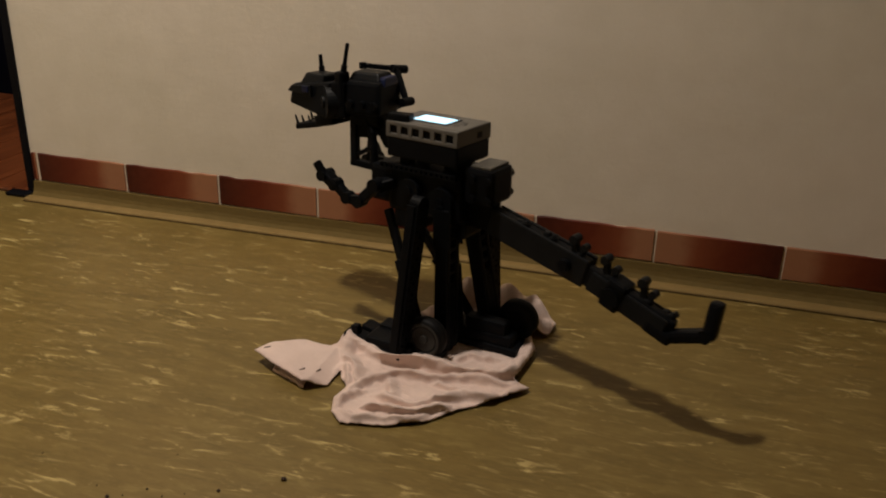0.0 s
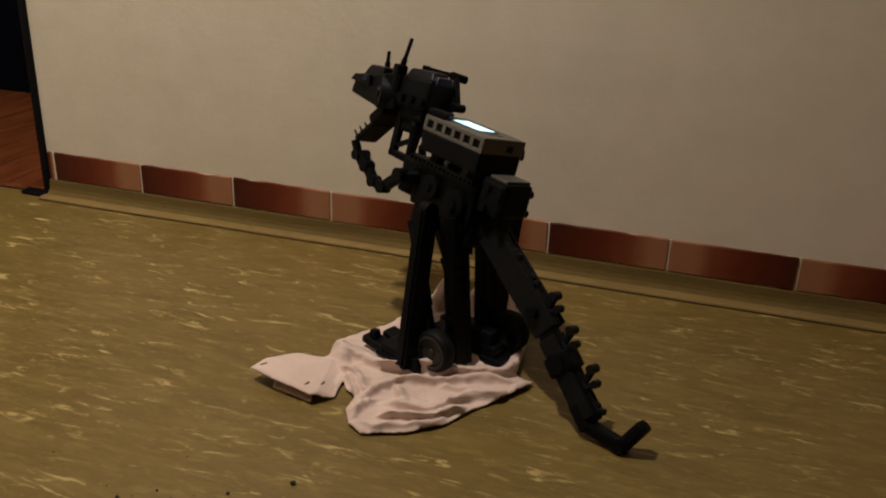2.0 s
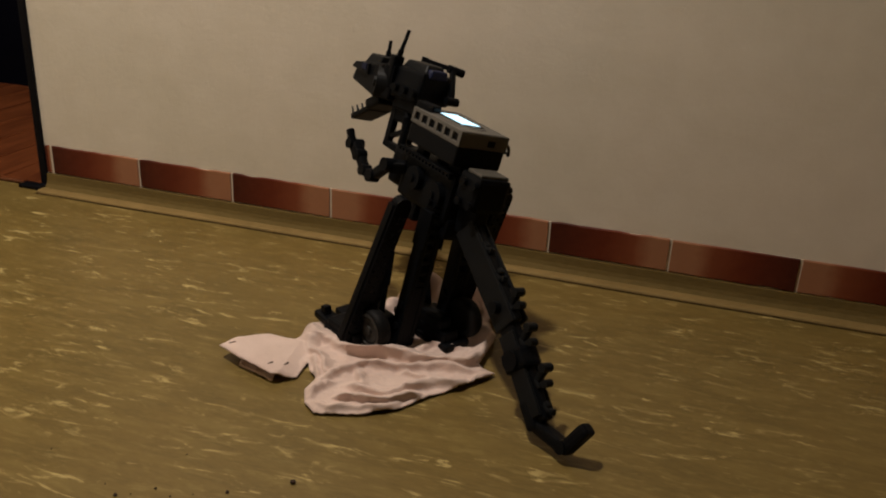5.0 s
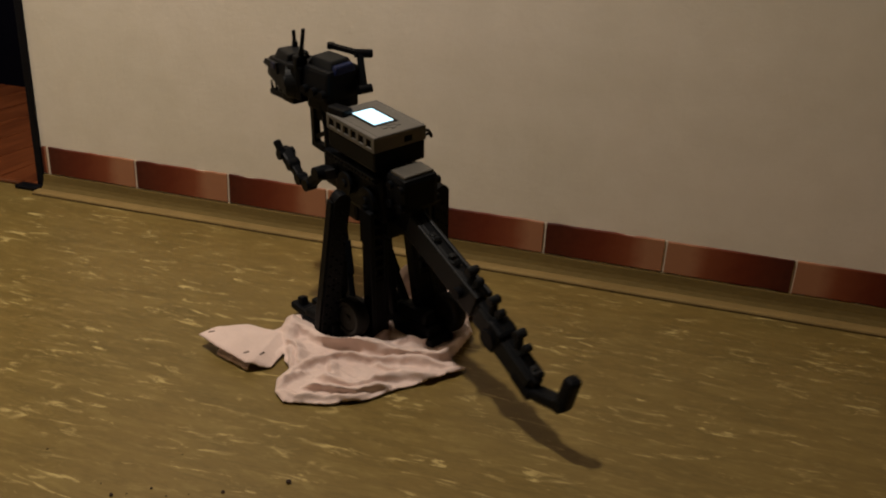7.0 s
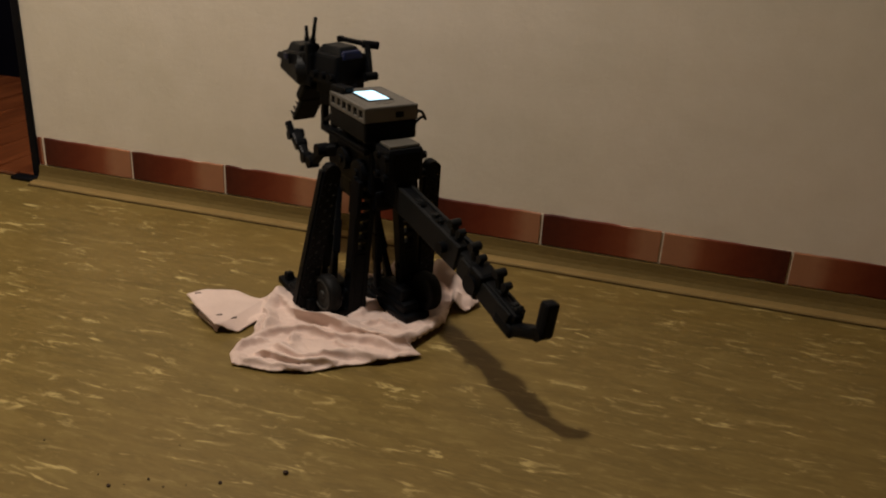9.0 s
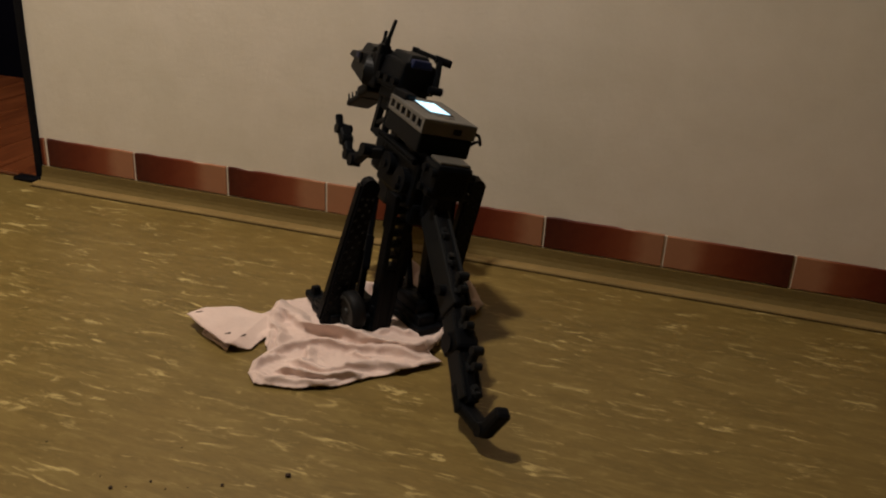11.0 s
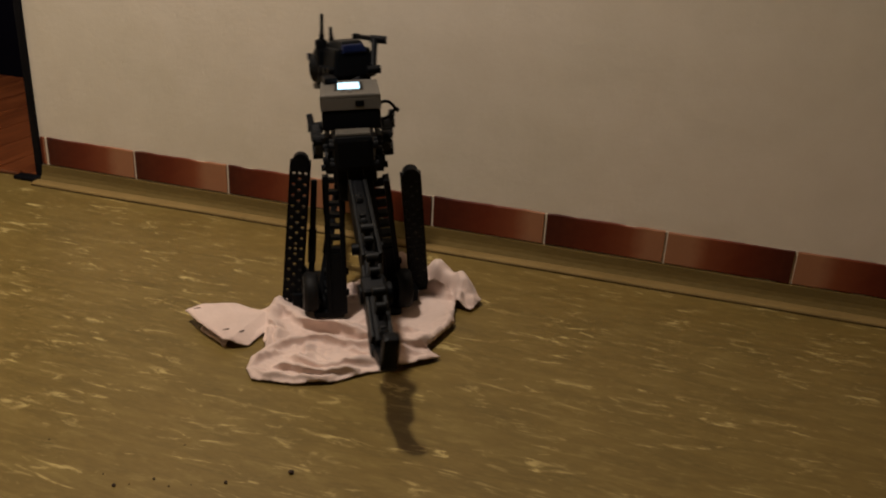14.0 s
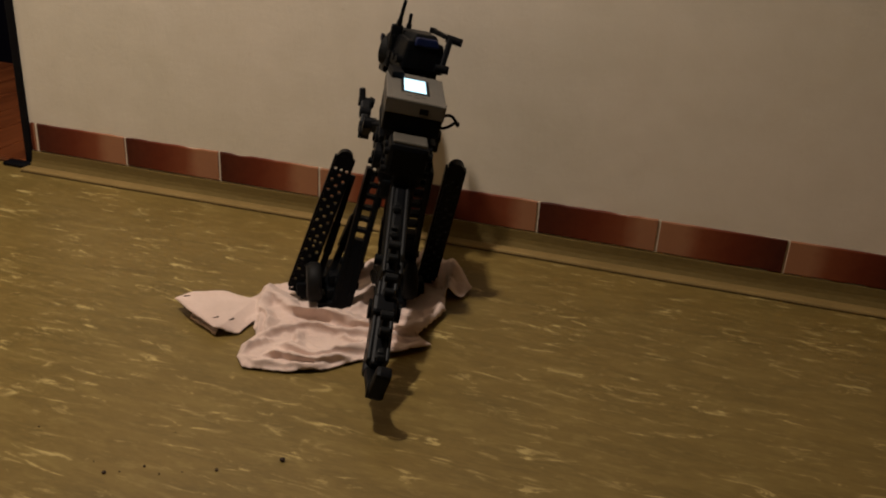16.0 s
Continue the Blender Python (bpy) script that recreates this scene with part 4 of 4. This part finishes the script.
def motions():
    BODY = [  # seconds, x, y, z, yaw, pitch, roll, tail yaw, tail pitch, head yaw, head pitch, jaw
        (0, 0.315, -0.308, 0.316, 162.5, 1.1, 1.4, -4.5, 6.9, -5.7, 0.6, 12),
        (0.5, 0.35, -0.354, 0.308, 161.3, -1.4, -5.7, 5, 8.6, 2.1, -6.1, 2),
        (1, 0.316, -0.379, 0.32, 157, 0.3, -5.5, -0.9, -1, -0.6, -7.2, 14),
        (1.5, 0.304, -0.334, 0.318, 143.9, 0.5, 2.8, 2.8, -7.8, 2.2, 4, 50),
        (2, 0.341, -0.291, 0.313, 149.4, -4, 13.2, 4.7, -12.8, -5.1, 4.7, 42),
        (2.5, 0.322, -0.27, 0.316, 151.4, -2.6, 10.2, 2.1, -2, -0.7, 0.4, 28),
        (3, 0.268, -0.288, 0.314, 155.9, 2, 1.7, 2.8, 5.6, 5.8, -4.1, 18),
        (3.5, 0.288, -0.344, 0.308, 161.5, -2.9, -8.6, -0.8, 13.9, 0.3, -4.5, 0),
        (4, 0.263, -0.352, 0.318, 157, -3.5, -4.2, -2.5, 2.3, -1.5, 0.9, 0),
        (4.5, 0.255, -0.325, 0.318, 143, -2, 2.5, 0, -5, -2, 3, 15),
        (5, 0.315, -0.284, 0.314, 142, -4, 13.5, 1, -12, -3, 3, 30),
        (5.5, 0.283, -0.261, 0.317, 144, -2, 8.5, 0, -2, -1, 1, 45),
        (6, 0.232, -0.275, 0.316, 150, 1, 0.5, 3.5, 6, 4, -2, 30),
        (6.5, 0.241, -0.343, 0.313, 151.6, -4.4, -7.1, 2.3, 10.4, 1.2, -5.8, 10),
        (7, 0.219, -0.338, 0.321, 145.8, -4.4, -6.2, -1.2, 0.1, -4.5, -1.1, 5),
        (7.5, 0.229, -0.306, 0.317, 134.8, -3.9, 2.2, -6.1, -6.6, -9.1, 3.4, 20),
        (8, 0.29, -0.277, 0.315, 134.6, -4.1, 14.5, -2.2, -12.8, -4.9, 0.9, 12),
        (8.5, 0.243, -0.252, 0.319, 135.2, -1.9, 7.3, -1.9, -1.6, -4.7, 2.3, 45),
        (9, 0.19, -0.259, 0.317, 137.9, 0.1, -0.2, 4.2, 7, 2.1, 0.2, 52),
        (9.5, 0.178, -0.283, 0.316, 144, 0, -4, -1, 11, -5, -5, 35),
        (10, 0.188, -0.325, 0.319, 140.5, -2.5, -6.7, 0, 3, -3, -3, 12),
        (10.5, 0.212, -0.303, 0.317, 133, -3.5, 2, -5, -6, -7, 3, 20),
        (11, 0.277, -0.268, 0.315, 133, -3.5, 13, -2, -11, -3, 3, 30),
        (11.5, 0.274, -0.256, 0.317, 134.8, -2.6, 8.1, -0.9, -6.8, -2.1, 5.2, 42),
        (12, 0.268, -0.245, 0.316, 140.7, -2.3, 10.9, -1, -6.6, -5.3, 2.4, 42),
        (12.5, 0.203, -0.244, 0.316, 137.3, 1.5, 5, -1.7, 5.7, -7.1, -3.9, 48),
        (13, 0.17, -0.287, 0.316, 146, 0.1, -3.5, -2.4, 12.3, -6.7, -6.4, 36),
        (13.5, 0.159, -0.296, 0.319, 133.4, -2.1, -6.7, 0.2, 4.5, -1.1, -5, 12),
        (14, 0.15, -0.264, 0.326, 113.6, 2.7, -4.3, 4.9, -3.2, 6.8, 2.9, 6),
        (14.5, 0.27, -0.343, 0.327, 106, -8.4, 2.8, -1.6, 3.1, -1.4, 8, 6),
        (15, 0.281, -0.299, 0.326, 110.5, -6.2, 9.7, 3.4, -16, -1.2, 7.4, 6),
        (15.5, 0.255, -0.247, 0.314, 111.5, -4.3, 9.6, -2, -5, -2.8, 4.7, 6),
        (16, 0.253, -0.248, 0.315, 110.2, -5.1, 9.6, -0.3, -3.2, 1.6, 8.2, 6),
    ]
    RAG = [  # seconds, x, y, yaw
        (0, 0.290, -0.474, 0),
        (0.5, 0.296, -0.479, 5.4),
        (1, 0.295, -0.478, 5.4),
        (1.5, 0.278, -0.473, 7.6),
        (2, 0.289, -0.481, 11.5),
        (2.5, 0.280, -0.479, 8.7),
        (3, 0.237, -0.464, 1.9),
        (3.5, 0.245, -0.469, 6.7),
        (4, 0.244, -0.466, 6.2),
        (5, 0.228, -0.464, 7),
        (6.5, 0.194, -0.457, 5.3),
        (7, 0.191, -0.453, 4.2),
        (7.5, 0.165, -0.454, -0.7),
        (8, 0.175, -0.458, 1.5),
        (8.5, 0.147, -0.434, -5.3),
        (9, 0.123, -0.417, -9.6),
        (10.5, 0.150, -0.440, -3),
        (11.5, 0.157, -0.444, -1.4),
        (12, 0.156, -0.444, -2.5),
        (12.5, 0.156, -0.445, -2),
        (13, 0.155, -0.447, 0.1),
        (13.5, 0.158, -0.448, 0.3),
        (14, 0.148, -0.441, -1.9),
        (14.5, 0.142, -0.445, -0.8),
        (15, 0.147, -0.442, -1.5),
        (15.5, 0.147, -0.440, -0.1),
        (16, 0.147, -0.442, -1.5),
    ]
    STEPS = [  # seconds, left foot x, y, right foot x, y
        (0, 0.291, -0.371, 0.392, -0.301),
        (0.5, 0.291, -0.372, 0.411, -0.303),
        (1, 0.289, -0.372, 0.390, -0.311),
        (1.5, 0.285, -0.382, 0.362, -0.313),
        (2, 0.300, -0.385, 0.369, -0.315),
        (2.5, 0.273, -0.369, 0.360, -0.303),
        (3, 0.227, -0.355, 0.331, -0.295),
        (3.5, 0.229, -0.363, 0.349, -0.298),
        (4, 0.229, -0.362, 0.329, -0.301),
        (5, 0.207, -0.357, 0.300, -0.298),
        (6.5, 0.164, -0.337, 0.290, -0.275),
        (7, 0.169, -0.334, 0.278, -0.289),
        (7.5, 0.167, -0.350, 0.261, -0.284),
        (8, 0.186, -0.349, 0.273, -0.273),
        (8.5, 0.154, -0.323, 0.261, -0.279),
        (9, 0.127, -0.299, 0.242, -0.255),
        (10.5, 0.160, -0.323, 0.262, -0.272),
        (11.5, 0.192, -0.335, 0.283, -0.277),
        (12, 0.191, -0.345, 0.281, -0.283),
        (12.5, 0.132, -0.320, 0.246, -0.273),
        (13, 0.121, -0.319, 0.253, -0.257),
        (13.5, 0.118, -0.317, 0.238, -0.260),
        (14, 0.115, -0.300, 0.213, -0.247),
        (14.5, 0.124, -0.313, 0.232, -0.251),
        (15, 0.142, -0.312, 0.235, -0.252),
        (15.5, 0.138, -0.303, 0.237, -0.249),
        (16, 0.136, -0.300, 0.237, -0.251),
    ]
    times = [k / 10 for k in range(161)]
    keys = {ob: [] for ob in (robot, cloth, head, jaw, tail, *feet, *legs, *plates, *struts, *fronts)}
    for t in times:
        x, y, z, yaw, pitch, roll, ty, tpitch, hy, hpitch, gape = glide(BODY, t)
        body = pose(x, y, z, roll, pitch, yaw)
        base = body @ Matrix.Translation((0, 0, -LIFT))
        back = base.inverted()
        keys[robot].append((t, base))
        cx, cy, ca = glide(RAG, t)
        lx, ly, rx, ry = glide(STEPS, t)
        rag = pose(cx, cy, 0, 0, 0, ca)
        keys[cloth].append((t, rag))
        keys[head].append((t, UP @ Matrix.Translation(PIV) @ pose(0, 0, 0, 0, hpitch, hy)))
        keys[jaw].append((t, Matrix.Translation(JAWP) @ pose(0, 0, 0, 0, gape, 4)))
        keys[tail].append((t, UP @ Matrix.Translation(TP) @ pose(0, 0, 0, 0, tpitch, ty)))
        ahead = body.to_3x3() @ Vector((1, 0, 0))
        for s, spot, foot, leg, plate, strut, front in ((1, (lx, ly), feet[0], legs[0], plates[0], struts[0], fronts[0]), (-1, (rx, ry), feet[1], legs[1], plates[1], struts[1], fronts[1])):
            ground = pose(*spot, SOLE, 0, 0, yaw + 6)
            keys[foot].append((t, back @ ground))
            left = s > 0
            hip = body @ Vector((-0.038, s * 0.031, -0.122))
            ankle = ground @ Vector((-0.052, -0.026, 0.006) if left else (-0.006, -0.006, 0.006))
            keys[leg].append((t, back @ aim(ankle, hip, ahead)))
            hip = body @ Vector((-0.026, 0.074, -0.093) if left else (-0.042, -0.076, -0.090))
            ankle = ground @ Vector((-0.018, 0.037, 0.010) if left else (0.010, -0.047, 0.008))
            keys[plate].append((t, back @ aim(ankle, hip, ahead)))
            breast = body @ Vector((0.066, s * 0.021, -0.130))
            instep = ground @ Vector((-0.030, -0.002, 0.018) if left else (0.006, 0.014, 0.018))
            keys[front].append((t, back @ aim(instep, breast, ahead)))
            knee = body @ Vector((0.002, 0.058, -0.120) if left else (-0.030, 0.008, -0.130))
            toe = ground @ Vector((-0.018, 0.010, 0.014) if left else (0.030, 0.026, 0.014))
            keys[strut].append((t, back @ aim(toe, knee, ahead)))
    for ob, rows in keys.items():
        walk(ob, rows)


motions()
